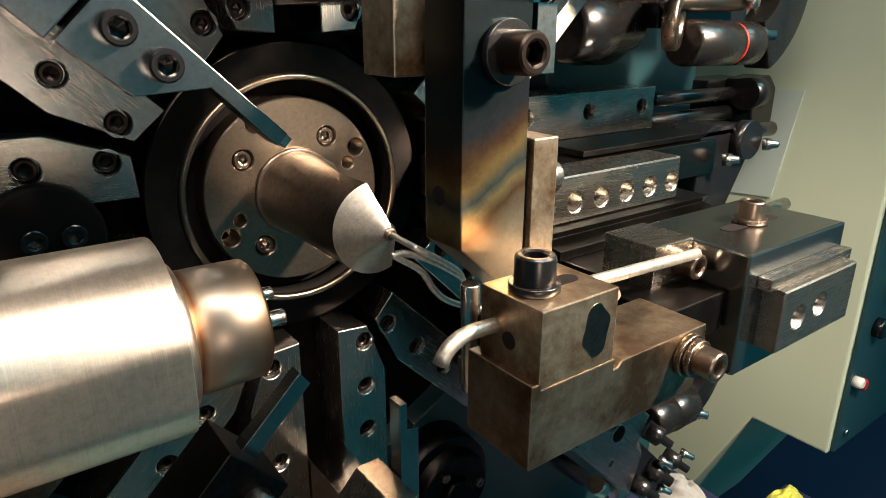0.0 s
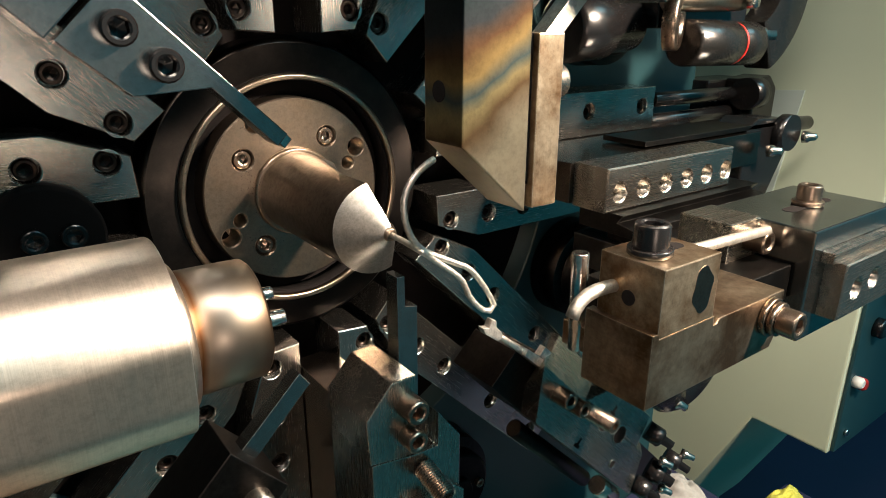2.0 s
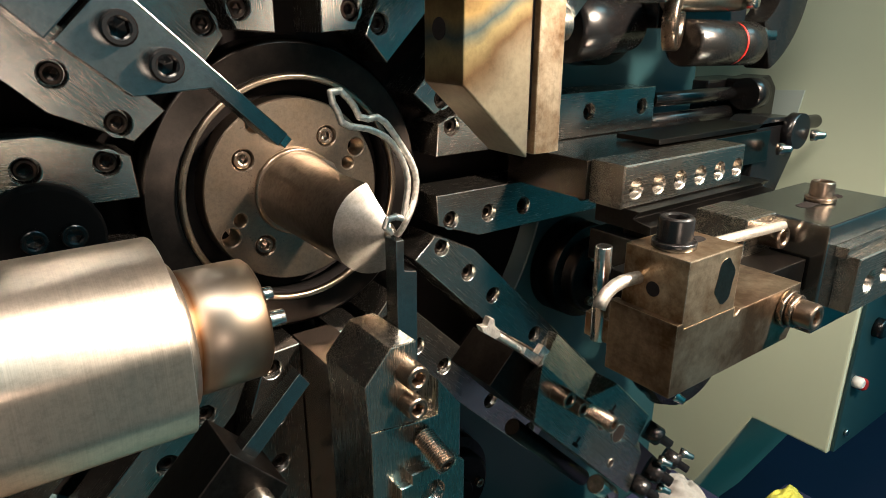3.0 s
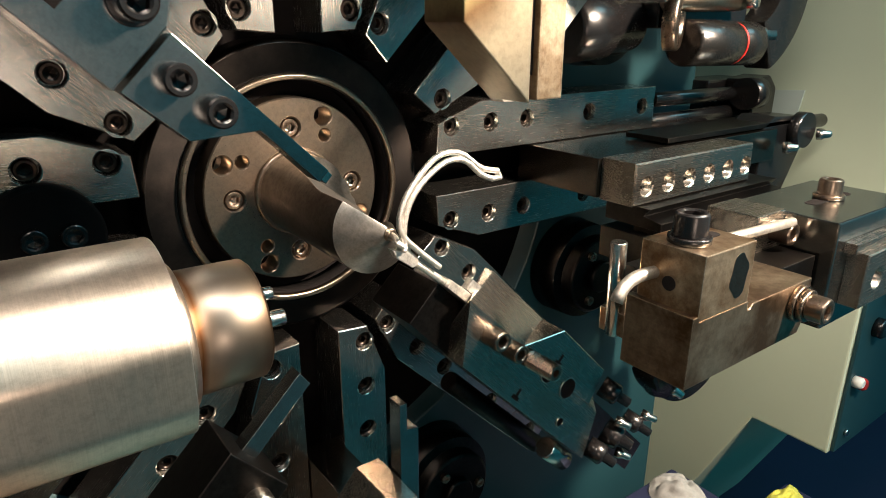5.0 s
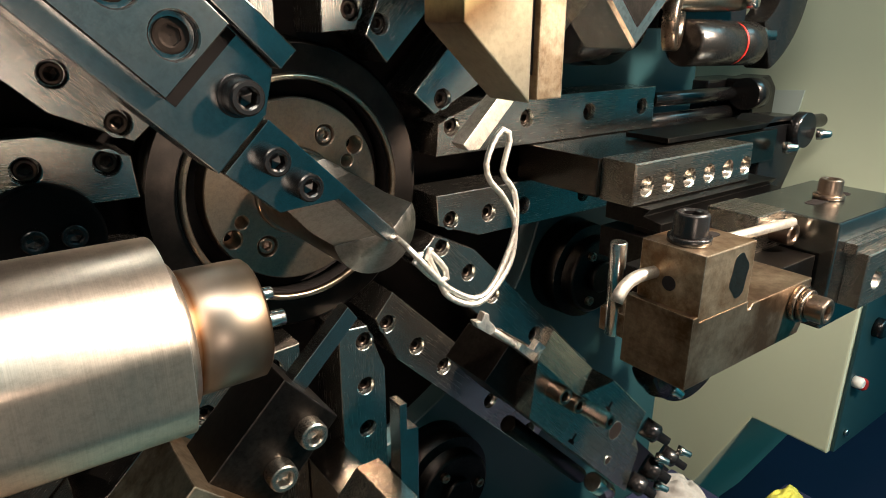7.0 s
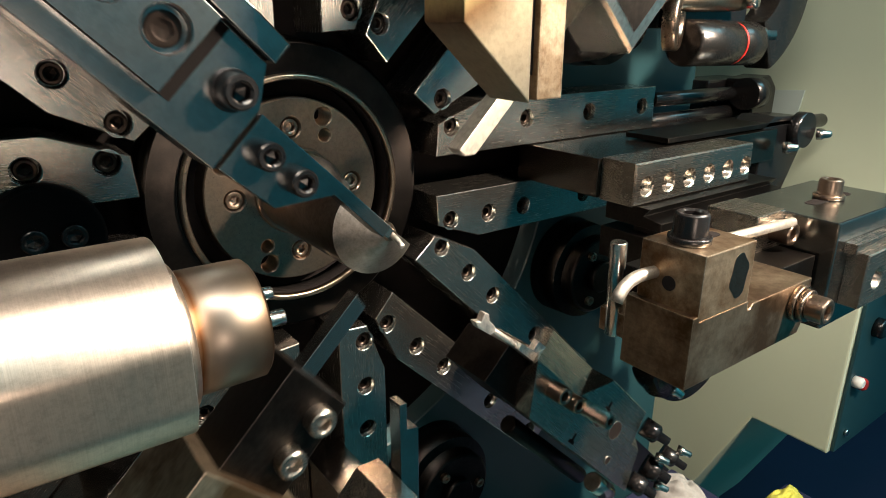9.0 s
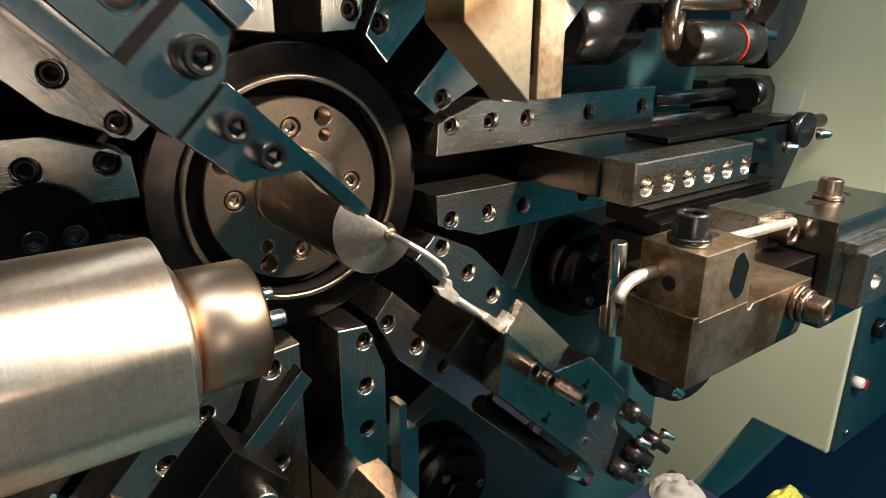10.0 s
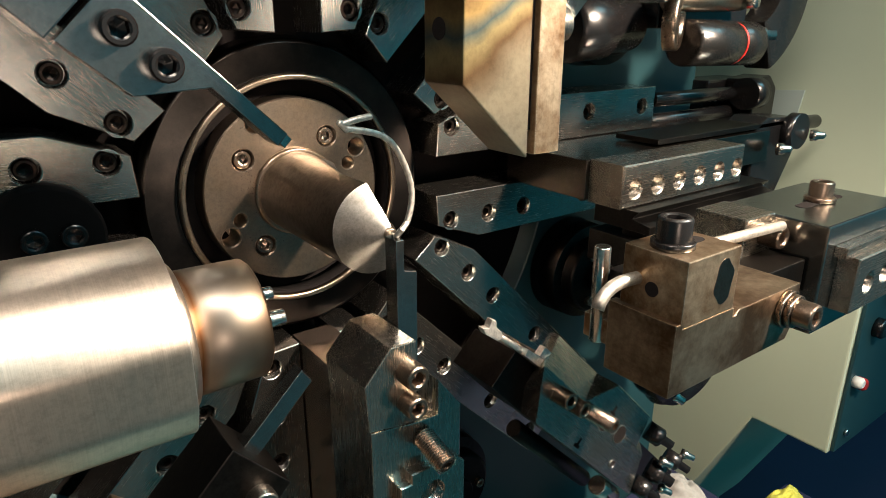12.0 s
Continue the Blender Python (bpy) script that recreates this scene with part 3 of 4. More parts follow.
for p in ((520, 30, -2), (592, 30, 6)):
    part("link_bolt", lathe([(0, 0), (0, 7), (6, 7), (8, 5), (14, 4), (16, 0)], p, (0.2, -1, 0.1), 6), M_CHROME, east)
part("link_rod", rod((560, 20, -66), (640, 20, -64), 7, 1), M_CHROME, east)
part("cover_strip", box(330, 560, 45, 95, 19, 24, 0.5), M_DARK, east, "thin dark cover strip")

# north slide with the tall bending blade
north = slide(90, "bending_blade_slide", "heat stained steel bending blade on a vertical slide")
part("blade", prism([(87, -20), (124, 21), (240, 21), (240, -20)], -90, -60, 0.8), M_TINT, north, "straw and blue heat tinted bending blade")
part("side_plate", prism([(88, -25), (88, -42), (174, -42), (174, -25)], -90, -66, 0.8), M_TOOL, north)
# black filler paints shade between blade and side plate
part("gap_shade", box(100, 174, -86, -68, -25.2, -19.8, 0), M_VOID, north, "black filler for the shade in the gap")
# hole shade painted as a flat black disc
part("blade_hole_shade", lathe([(0, 0), (0, 5), (0.3, 5), (0.3, 0)], (148, -72, 21.05), (0, 0, 1), 24), M_VOID, north, "black disc for the shade in a round hole")
part("washer", washer((216, -90, -4), (0, -1, 0), 15, 4), M_BLACK, north)
screw(north, (216, -94, -4), (0, -1, 0), 9.8, 16, M_SINK)
screw(north, (150, -78, -42), (0, 0, -1), 9, 10, M_STEEL)
part("backing_block", box(204, 460, -56, -27, -30, 35.5, 1), M_TOOL, north, "brownish steel backing block")
part("lug", box(205, 238, -88, -60, -38, -25, 0.6), M_CHROME, north)
part("lug", box(232, 250, -80, -50, -34, -22, 0.6), M_CHROME, north)
part("slide_bar", box(240, 520, -26.8, 140, -17, 17), M_BAR, north)
clamp = part("clamp_frame", drilled(rect(243, 430, -96, -2), [], -100, -57, 3.0), M_CHROME, north, "bright clamp plate with milled pocket")
# teal reflection in the pocket is put into its paint
part("pocket", box(252, 430, -100.4, -99, -72, -19, 0.3), M_PLATE, clamp, "pocket with a teal reflection painted as its colour")

# north-west slide
nw = slide(135, "cutter_slide", "grey steel slide with a narrow cutter blade held by socket screws")
part("blade", prism([(0, -1), (0, 7), (43, 7), (66, 33), (102, 35), (102, 0)], -8, 7, 0.6), M_GREY, nw, "narrow cutter blade")
part("blade_tip", box(-3.5, 1, -7.8, 4, -0.5, 5.5, 0.4), M_CHROME, nw, "bright carbide tip")
screw(nw, (66, -8, 14), (0, -1, 0), 7.6, 11, M_BLACK)
screw(nw, (89, -8, 15), (0, -1, 0), 7.6, 11, M_BLACK)
part("tool_holder", prism([(105, 0), (105, 37), (460, 37), (460, -20), (117, -20)], -10, 24, 0.8), M_GREY, nw, "grey steel tool holder")
part("raised_bar", drilled(rect(147, 460, -19, 26), [(161, 2, 10.5), (191, 2, 10.5), (300, 2, 10)], -18, -10.2, 0.8, floor=-10.4), M_GREY, nw, "raised clamping bar with counterbored holes")
# slot shade painted as a black strip on the holder
part("slot_shade", box(140, 146.5, -10.3, -9, -19, 25, 0), M_VOID, nw, "black patch for the shade in a milled slot")
part("side_rail", box(116, 460, -17, 20, -33, -20.5, 0.8), M_GREY, nw)
for u in (161, 191, 300):
    screw(nw, (u, -10.2, 2), (0, -1, 0), 8, 2.4, M_SINK)
part("washer", washer((122, -10, 2), (0, -1, 0), 10.5, 2), M_BLACK, nw)
screw(nw, (122, -12, 2), (0, -1, 0), 8.6, 13, M_BLACK)
part("slide_bar", box(160, 520, 24.2, 140, -17, 17), M_BAR, nw)

# south-east slide
se = slide(-45, "looping_tool_slide", "steel slide with a bright hooked looping tool and set screws")
part("hook_shaft", bent_tube([(60, -10, -7), (70, -10, -5.5), (86, -10, -4), (100, -10, -3)], 2.4), M_WIRE, se, "bright round hook shaft")
part("hook_fork", prism([(44, -10), (49, -7), (47, -1), (51, 0.5), (55, -3), (62, -3), (66, -5), (64, -10), (56, -11), (50, -12)], -13, -7, 0.5), M_WIRE, se, "bright forked hook")
part("hook_plate", prism([(94, -5.5), (93, 0), (126, 3), (130, -4)], -16, 24, 0.4), M_WIRE, se, "bright ground tool plate")
part("hook_rib", box(108, 118, -16, -10, 2, 10, 0.4), M_WIRE, se)
part("hook_bed", prism([(92, -38), (92, -6), (130, -5), (148, -40)], -8, 40, 0.6), M_DARK, se, "dark tool bed")
jaw = prism([(-25, -40), (-25, -3), (0, 28), (9, 28), (9, -40)], 108, 318, 0.8, "x")
for v in jaw.verts:  # both ends are cut on a slant
    if v.co.x < 0.112:
        v.co.x += max(0.0, -0.003 - v.co.z) * 0.78 + max(0.0, v.co.z + 0.003) * 0.85
    elif v.co.x > 0.28:
        v.co.x -= (v.co.z + 0.040) * 0.5
part("jaw", jaw, M_STEEL, se, "ground steel jaw with a long chamfer")
part("jaw_back", box(150, 316, 9.2, 45, -38, -4, 0.6), M_DARK, se)
part("jaw_step", drilled([(176, -2.8), (206, 27.5), (276, 27.5), (284, -2.8)], [], -25, -1, 0.6), M_STEEL, se)
# no bores here: black discs on the face paint their shade
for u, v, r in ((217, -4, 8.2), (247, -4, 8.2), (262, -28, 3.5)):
    part("drilled_hole_shade", lathe([(0, 0), (0, r), (0.3, r), (0.3, 0)], (u, -25.2, v), (0, -1, 0), 28), M_VOID, se, "black disc for the shade in a drilled hole")
    part("hole_rim", lathe([(0, r), (0, r + 1.0), (0.5, r + 0.3), (0.5, r)], (u, -25.2, v), (0, -1, 0), 28, tube=True), M_STEEL, se)
screw(se, (141, -25, -12), (0, -1, 0), 7.2, 14)
screw(se, (166, -25, -10), (0, -1, 0), 6.8, 12)
part("set_screw", threaded((190, -25, -6), (0, -1, 0), 6.8, 26), M_SCREW, se, "oiled threaded set screw")
# T-slots are black patches, their shade put into colour
for u, v in ((196, -36), (216, 4)):
    part("t_slot_shade", prism([(u, v), (u + 8, v), (u + 8, v + 3), (u + 5, v + 3), (u + 5, v + 9), (u + 3, v + 9), (u + 3, v + 3), (u, v + 3)], -25.3, -24, 0), M_VOID, se, "black patch for the shade in a T-slot")
part("slide_bar", box(190, 520, 45.2, 140, -17, 17), M_BAR, se)
part("adjuster", rod((286, -10, -50), (318, -10, -50), 9, 1), M_CHROME, se, "bright adjusting cylinder")
part("guide_shaft", rod((190, 30, -52), (330, 30, -52), 8, 1), M_DARK, se)
for u, v, r in ((292, 18, 9), (330, -8, 11), (346, 12, 8), (322, -28, 9)):
    part("knob", lathe([(0, 0), (0, r), (14, r), (16, r - 2), (16, r * 0.5), (26, r * 0.45), (27, 0)], (u, -20, v), (0.55, -0.8, 0), 24), M_BLACK, se, "black clamping knob")
for u, v in ((322, 2), (352, 22), (348, -18)):
    part("link_bolt", lathe([(0, 0), (0, 5), (5, 5), (7, 3.5), (13, 3), (14, 0)], (u, -30, v), (0.4, -1, 0.2), 6), M_CHROME, se)

# south slide
south = slide(-90, "support_tool_slide", "steel slide with a stepped support finger and set screws")
part("finger", prism([(0, -9), (0, -3.5), (20, -3.5), (22, 5.5), (112, 5.5), (112, -9)], -12, 1, 0.5), M_GREY, south, "stepped support finger")
part("finger_clamp", prism([(56, -28), (56, -10), (112, -10), (107, -44), (76, -46)], -34, 16, 0.8), M_STEEL, south)
part("tool_block", prism([(88, 6), (112, 24), (300, 24), (300, -43), (108, -43), (113, -8), (113, 6)], -34, 20, 0.8), M_STEEL, south)
part("notched_plate", drilled([(150, -28), (150, -20), (143, -20), (143, 14), (150, 22), (300, 22), (300, -28)], [(164, -4, 9)], -42, -34.2, 0.8, floor=-35), M_STEEL, south, "plate with a round hole and notched end")
screw(south, (74, -34, -17), (0, -1, 0), 8, 13)
screw(south, (95, -34, -17), (0, -1, 0), 7.4, 12)
part("set_screw", threaded((124, -34, -6), (0.35, -1, 0.05), 7.2, 26), M_SCREW, south, "oiled threaded set screw")
part("slide_bar", box(120, 520, 20.2, 140, -17, 17), M_BAR, south)

# south-west slide
sw = slide(-135, "wedge_tool_slide", "oil-stained steel slide with a flat cutter and two cap screws")
part("blade", prism([(-2, 0), (0, 11), (62, 11), (62, -1)], 0, 11, 0.6), M_GREY, sw, "flat ground cutter")
part("tool_holder", prism([(51, -17), (54, 30), (230, 34), (230, -17)], -16, 26, 1.0), M_DARK, sw, "oil stained tool holder")
screw(sw, (69, -16, 17), (0, -1, 0), 8.6, 10, M_STEEL)
screw(sw, (97, -16, 17), (0, -1, 0), 8.6, 10, M_STEEL)
part("base", box(118, 320, -26, 40, -30, 44, 1), M_TOOL, sw)
part("slide_bar", box(200, 520, 40.2, 140, -17, 17), M_BAR, sw)

# north-east slide
ne = slide(45, "pusher_slide", "steel slide with a narrow square pusher blade and clamp frame")
part("blade", prism([(-6, 0), (0, -6), (140, -6), (140, 6), (-6, 6)], -6, 7, 0.5), M_ROD, ne, "bright square pusher blade")
part("clamp_frame", drilled(rect(106, 330, -26, 62), [], -50, -8, 2.0), M_CHROME, ne, "bright clamp plate with milled pocket")
part("pocket", box(115, 330, -50.4, -49.4, -17, 53, 0.3), M_DARK, ne)
part("slide_bar", box(130, 520, 12.2, 140, -17, 17), M_BAR, ne)

# ---------------------------------------------------------------- bosses, levers and linkage on the plate
boss = thing("bearing_boss", "black round bearing boss on the machine plate", "bearing boss", "bearing bosses between the slides")
part("housing", lathe([(0, 0), (0, 40), (3, 44), (14, 44), (16, 54), (50, 56), (50, 0)], (0, BACK - 52, 0), (0, 1, 0), 48), M_DARK, boss)
part("cap", lathe([(0, 0), (0, 16), (2, 18), (8, 18), (8, 0)], (0, BACK - 60, 0), (0, 1, 0), 32), M_DARK, boss)
for k in range(3):
    screw(boss, (30 * math.cos(2.1 * k), BACK - 52, 30 * math.sin(2.1 * k)), (0, -1, 0), 5, 5)
boss_at = lambda a: Matrix.Translation((CX + 0.365 * math.cos(radians(a)), 0, 0.365 * math.sin(radians(a))))
boss.matrix_basis = boss_at(22.5)
for k in range(1, 8):
    copy_thing(boss, boss_at(22.5 + 45 * k))

lever = thing("cam_lever", "glossy black rocker lever with roller and ring bracket above the slide", "cam lever", "cam levers")
arm = [(430 + 97 * math.cos(radians(a)), 170 + 96 * math.sin(radians(a))) for a in range(-66, 79, 6)]
arm += [(428 + 47 * math.cos(radians(a)), 168 + 44 * math.sin(radians(a))) for a in range(78, -67, -6)]
part("lever_arm", prism(arm, 30, 58, 3, soft=True), M_GLOSS, lever, "curved glossy black lever arm")
part("roller", lathe([(0, 0), (0, 17), (2, 20), (30, 20), (32, 18.5), (36, 18.5), (38, 20), (104, 20), (106, 17), (106, 0)], (428, 32, 108), (-1, 0, 0.02), 48), M_GLOSS, lever, "glossy black roller")
part("roller_band", lathe([(0, 18.6), (0, 19.3), (2, 19.3), (2, 18.6)], (395, 32, 108.6), (-1, 0, 0.02), 48, tube=True), M_RED, lever, "thin red band on the roller")
part("roller_nut", lathe([(0, 0), (0, 8), (7, 8), (9, 5.5), (18, 5), (20, 0)], (428, 26, 116), (0.8, -0.5, 0), 6), M_CHROME, lever, "bright grease nipple")
part("cross_shaft", rod((292, 30, 144), (400, 30, 146), 9, 1), M_FLANGE, lever, "brown oiled cross shaft")
part("bracket_ring", lathe([(0, 13), (0, 22), (2, 24), (12, 24), (12, 13)], (302, 22, 128), (-0.5, 1, 0), 48, tube=True), M_SCREW, lever, "oiled ring bracket")
part("bracket_core", lathe([(0, 0), (0, 10), (9, 13.5), (9, 0)], (303, 25, 128), (-0.5, 1, 0), 32), M_BLACK, lever)
part("shaft_nut", lathe([(0, 0), (0, 8), (7, 8), (9, 6), (9, 0)], (396, 20, 146), (0.3, -1, 0), 6), M_CHROME, lever)
part("lever_foot", lathe([(0, 0), (0, 20), (3, 24), (36, 24), (40, 28), (80, 28), (84, 24), (84, 0)], (300, 76, 126), (-1, 0, -0.05), 48), M_BLACK, lever)
part("bracket_arm", box(296, 430, 40, 60, 122, 150, 2), M_BLACK, lever)
part("lever_stay", box(300, 470, 58.5, 172, 150, 230, 3), M_BLACK, lever)

# the lower lever rocks on a fixed shaft at x = 435, z = -223
low = thing("cam_lever", "black cast rocker lever with a roller below the former slide", "cam lever", "cam levers")
crescent = [(-37 + 75 * math.cos(radians(a)), -14 + 75 * math.sin(radians(a))) for a in range(-100, 71, 6)]
crescent += [(-37 + 42 * math.cos(radians(a)), -14 + 42 * math.sin(radians(a))) for a in range(68, -101, -6)]
part("lever_arm", prism(crescent, 28, 58, 3, soft=True), M_BLACK, low, "curved black lever arm")
part("lever_web", lathe([(0, 0), (0, 44), (14, 44), (14, 0)], (-37, 40, -14), (0, 1, 0), 48), M_BLACK, low)
part("roller", lathe([(0, 0), (0, 19), (2, 22), (34, 22), (36, 20), (40, 20), (42, 22), (76, 22), (78, 19), (78, 0)], (-12, 40, -68), (-1, 0, 0.05), 40), M_GLOSS, low, "black roller")
part("lever_nut", lathe([(0, 0), (0, 7), (6, 7), (8, 5), (15, 4.5), (16, 0)], (-18, 26, -72), (0.5, -1, 0), 6), M_CHROME, low, "bright grease nipple")
part("lever_shaft", rod((0, 54, 0), (0, BACK - 0.3, 0), 15, 1), M_BLACK, low)

link = thing("guide_linkage", "black steel guide rods with a knuckle beside the slide", "linkage")
part("guide_rod", rod((419, 130, 47), (620, 130, 45), 8, 1), M_BLACK, link)
part("guide_rod", rod((419, 134, 22), (610, 134, 22), 9, 1), M_BLACK, link)
part("knuckle", prism([(592, 62), (630, 66), (648, 50), (648, 0), (610, -15), (596, 20)], 112, 150, 3), M_BLACK, link)
part("knuckle_boss", lathe([(0, 0), (0, 17), (2, 19), (30, 19), (30, 0)], (604, 112, 46), (-1, 0, 0), 36), M_BLACK, link)
part("end_bracket", box(556, 660, 150, 202.5, -10, 60, 3), M_BLACK, link)

# ---------------------------------------------------------------- surroundings
cab = thing("control_cabinet", "cream green painted control cabinet with a switch panel", "cabinet")
part("body", prism([(-18, -448), (93, -448), (160, -595), (330, -960), (900, -960), (900, 700), (-18, 700)], 700, 1200, 3, "x"), M_CAB, cab)
part("switch_panel", box(706, 1196, -24, -18.5, -445, 690, 2), M_PLATE, cab, "teal switch panel")
part("door_edge", prism([(250, 34), (100, 45), (121, -104), (250, -112)], 697.5, 699.8, 0.4, "x"), M_PALE, cab, "pale plate on the cabinet side")
for x, z, m, r in ((731, -340, M_RED, 9), (719, -334, M_WHITE, 8), (752, -262, M_BLACK, 14), (772, -205, M_GREEN, 14)):
    part("switch", lathe([(0, 0), (0, r), (10, r), (13, r - 3), (13, 0)], (x, -24, z), (0, -1, 0), 24), m, cab, "round push switch")
part("lock", lathe([(0, 0), (0, 5), (4, 5), (4, 0)], (730, -24, -420), (0, -1, 0), 16), M_CHROME, cab)
part("base_plinth", box(330, 665, -260, 12, -960, -500, 4), M_NAVY, cab, "navy painted base")
part("base_plinth", box(330, 560, 12.5, 130, -960, -500, 4), M_NAVY, cab, "navy painted base")


def rag(name, material, label, at, rx, ry, h, seed):
    """A crumpled cloth: a lumpy sheet with folds that lies on the base."""
    b = bmesh.new()
    n = 40
    grid = []
    for i in range(n + 1):
        row = []
        for j in range(n + 1):
            u, v = i / n * 2 - 1, j / n * 2 - 1
            r = min(1.0, math.hypot(u, v))
            f = noise.fractal(Vector((u * 1.3 + seed, v * 1.3, seed)), 1.2, 2.0, 3)
            z = h * (max(0, 1 - r ** 3) * (0.75 + 0.5 * f) + 0.10 * abs(math.sin(5 * u + 3 * v + 4 * f)))
            k = 1 + 0.15 * f
            row.append(b.verts.new((at[0] * MM + u * rx * k * MM, at[1] * MM + v * ry * k * MM, at[2] * MM + max(z, 0.4) * MM)))
        grid.append(row)
    for i in range(n):
        for j in range(n):
            if math.hypot((i + 0.5) / n * 2 - 1, (j + 0.5) / n * 2 - 1) < 1.02:
                b.faces.new((grid[i][j], grid[i + 1][j], grid[i + 1][j + 1], grid[i][j + 1])).smooth = True
    bmesh.ops.delete(b, geom=[v for v in b.verts if not v.link_faces], context="VERTS")
    return solo(name, b, material, label, "cloth")


rag("cleaning_rag", M_YELLOW, "crumpled yellow cleaning rag lying on the machine base", (618, -8, -500), 40, 20, 22, 3.0)
rag("cleaning_rag", M_RAG, "crumpled white cleaning rag lying on the machine base", (512, 88, -500), 36, 40, 30, 7.0)

# ---------------------------------------------------------------- the wire, in short rigid pieces that leave the quill and are bent
# centre line of the wire from its free end to the mouth of the quill, millimetres
FORMED, FRESH = {}, {}
FORMED[0.0] = [(49, -40, -46), (18, -40, -32), (5, -40, -21), (-4, -40, -7), (-22, -40, 6), (-10, -40, 4), (7, -40, -5), (24, -40, -17), (27, -40, -22), (23, -40, -14), (13, -40, -6), (-10, -40, 9)]
FORMED[0.5] = [(36, -55, -50), (41, -55, -42), (32, -55, -28), (25, -55, -16), (27, -55, -6), (35, -55, -20), (41, -55, -42), (36, -55, -50), (27, -55, -38), (21, -55, -18), (6, -55, -1), (-14, -55, 11)]
FORMED[1.0] = [(25, -70, -54), (43, -70, -44), (54, -70, -40), (71, -70, -54), (66, -70, -35), (46, -70, -12), (38, -70, -21), (43, -70, -37), (36, -70, -35), (23, -70, -17), (6, -70, -3), (-23, -70, 17)]
FORMED[1.2] = [(46, -50, -56), (32, -50, -41), (25, -50, -28), (10, -50, -11), (-2, -50, -1), (6, -50, -3), (18, -50, -16), (23, -50, -24), (16, -50, -19), (8, -50, -10), (6, -50, -3), (-9, -50, 8)]
FORMED[1.3] = [(34, -50, 15), (18, -50, 20), (6, -50, 17), (-4, -50, 6), (6, -50, -13), (21, -50, -27), (25, -50, -21), (18, -50, -2), (8, -50, 5), (2, -50, 3), (-2, -50, 3), (-11, -50, 10)]
FORMED[1.5] = [(84, -35, -13), (85, -35, -23), (77, -35, -29), (67, -35, -19), (56, -35, -1), (34, -35, 9), (7, -35, 13), (-7, -35, 8), (-1, -35, -1), (11, -35, -13), (19, -35, -27), (33, -35, -39), (36, -35, -27), (21, -35, -2), (15, -35, 1), (9, -35, -5), (-1, -35, 2)]
FORMED[2.0] = [(15, -25, 52), (3, -25, 45), (-5, -25, 33), (-4, -25, 16), (6, -25, 0), (29, -25, -13), (43, -25, -21), (56, -25, -37), (64, -25, -52), (56, -25, -53), (44, -25, -41), (36, -25, -26), (18, -25, -11), (4, -25, 0)]
FORMED[2.5] = [(25, -15, 64), (8, -15, 66), (-9, -15, 62), (-18, -15, 52), (-19, -15, 36), (-14, -15, 19), (-5, -15, 7), (7, -15, 0), (23, -15, -2), (30, -15, -13), (48, -15, -34), (39, -15, -37), (21, -15, -20), (13, -15, -11), (2, -15, -7), (-5, -15, 2)]
FORMED[2.8] = [(-31, -15, 84), (-25, -15, 80), (-19, -15, 86), (-24, -15, 90), (-11, -15, 79), (4, -15, 59), (8, -15, 78), (6, -15, 93), (-6, -15, 106), (-17, -15, 112), (-15, -15, 103), (-7, -15, 91), (-2, -15, 78), (0, -15, 59), (1, -15, 36), (0, -15, 16), (-5, -15, 5)]
FORMED[3.0] = [(-5, -10, 8), (-10, -10, 14), (-4, -10, 18), (3, -10, 15), (5, -10, 21), (7, -10, 41), (-3, -10, 61), (-17, -10, 70), (-33, -10, 74), (-37, -10, 83), (-41, -10, 90), (-35, -10, 92), (-27, -10, 84), (-22, -10, 76), (-11, -10, 76), (-1, -10, 65), (12, -10, 44), (12, -10, 27), (4, -10, 11)]
FORMED[3.2] = [(-5, -10, 8), (-10, -10, 14), (-4, -10, 18), (3, -10, 15), (5, -10, 21), (7, -10, 41), (-3, -10, 61), (-17, -10, 70), (-33, -10, 74), (-37, -10, 83), (-41, -10, 90), (-35, -10, 92), (-27, -10, 84), (-22, -10, 76), (-11, -10, 76), (-1, -10, 65), (12, -10, 44), (12, -10, 27), (4, -10, 11)]
FORMED[4.8] = [(27, -14, -19), (9, -14, -3), (-1, -14, 9), (0, -14, 23), (10, -14, 38), (26, -14, 51), (43, -14, 51), (59, -14, 40), (74, -14, 36), (73, -14, 31), (59, -14, 36), (47, -14, 46), (32, -14, 47), (14, -14, 36), (4, -14, 22), (1, -14, 5), (3, -14, -2), (-3, -14, 2)]
FORMED[5.5] = [(27, -14, -19), (9, -14, -3), (-1, -14, 9), (0, -14, 23), (10, -14, 38), (26, -14, 51), (43, -14, 51), (59, -14, 40), (74, -14, 36), (73, -14, 31), (59, -14, 36), (47, -14, 46), (32, -14, 47), (14, -14, 36), (4, -14, 22), (1, -14, 5), (3, -14, -2), (-3, -14, 2)]
FORMED[5.8] = [(-1, -20, -2), (15, -20, -14), (42, -20, -16), (65, -20, -7), (71, -20, 9), (61, -20, 33), (43, -20, 46), (29, -20, 62), (28, -20, 70), (32, -20, 64), (41, -20, 53), (54, -20, 41), (66, -20, 21), (65, -20, 2), (51, -20, -13), (33, -20, -15), (9, -20, -5)]
FORMED[5.7] = FORMED[5.8]
FORMED[6.0] = [(-3, -20, -1), (15, -20, -17), (46, -20, -21), (69, -20, -6), (67, -20, 21), (44, -20, 41), (27, -20, 56), (13, -20, 80), (17, -20, 78), (30, -20, 60), (45, -20, 45), (63, -20, 23), (66, -20, 2), (55, -20, -13), (33, -20, -18), (9, -20, -7)]
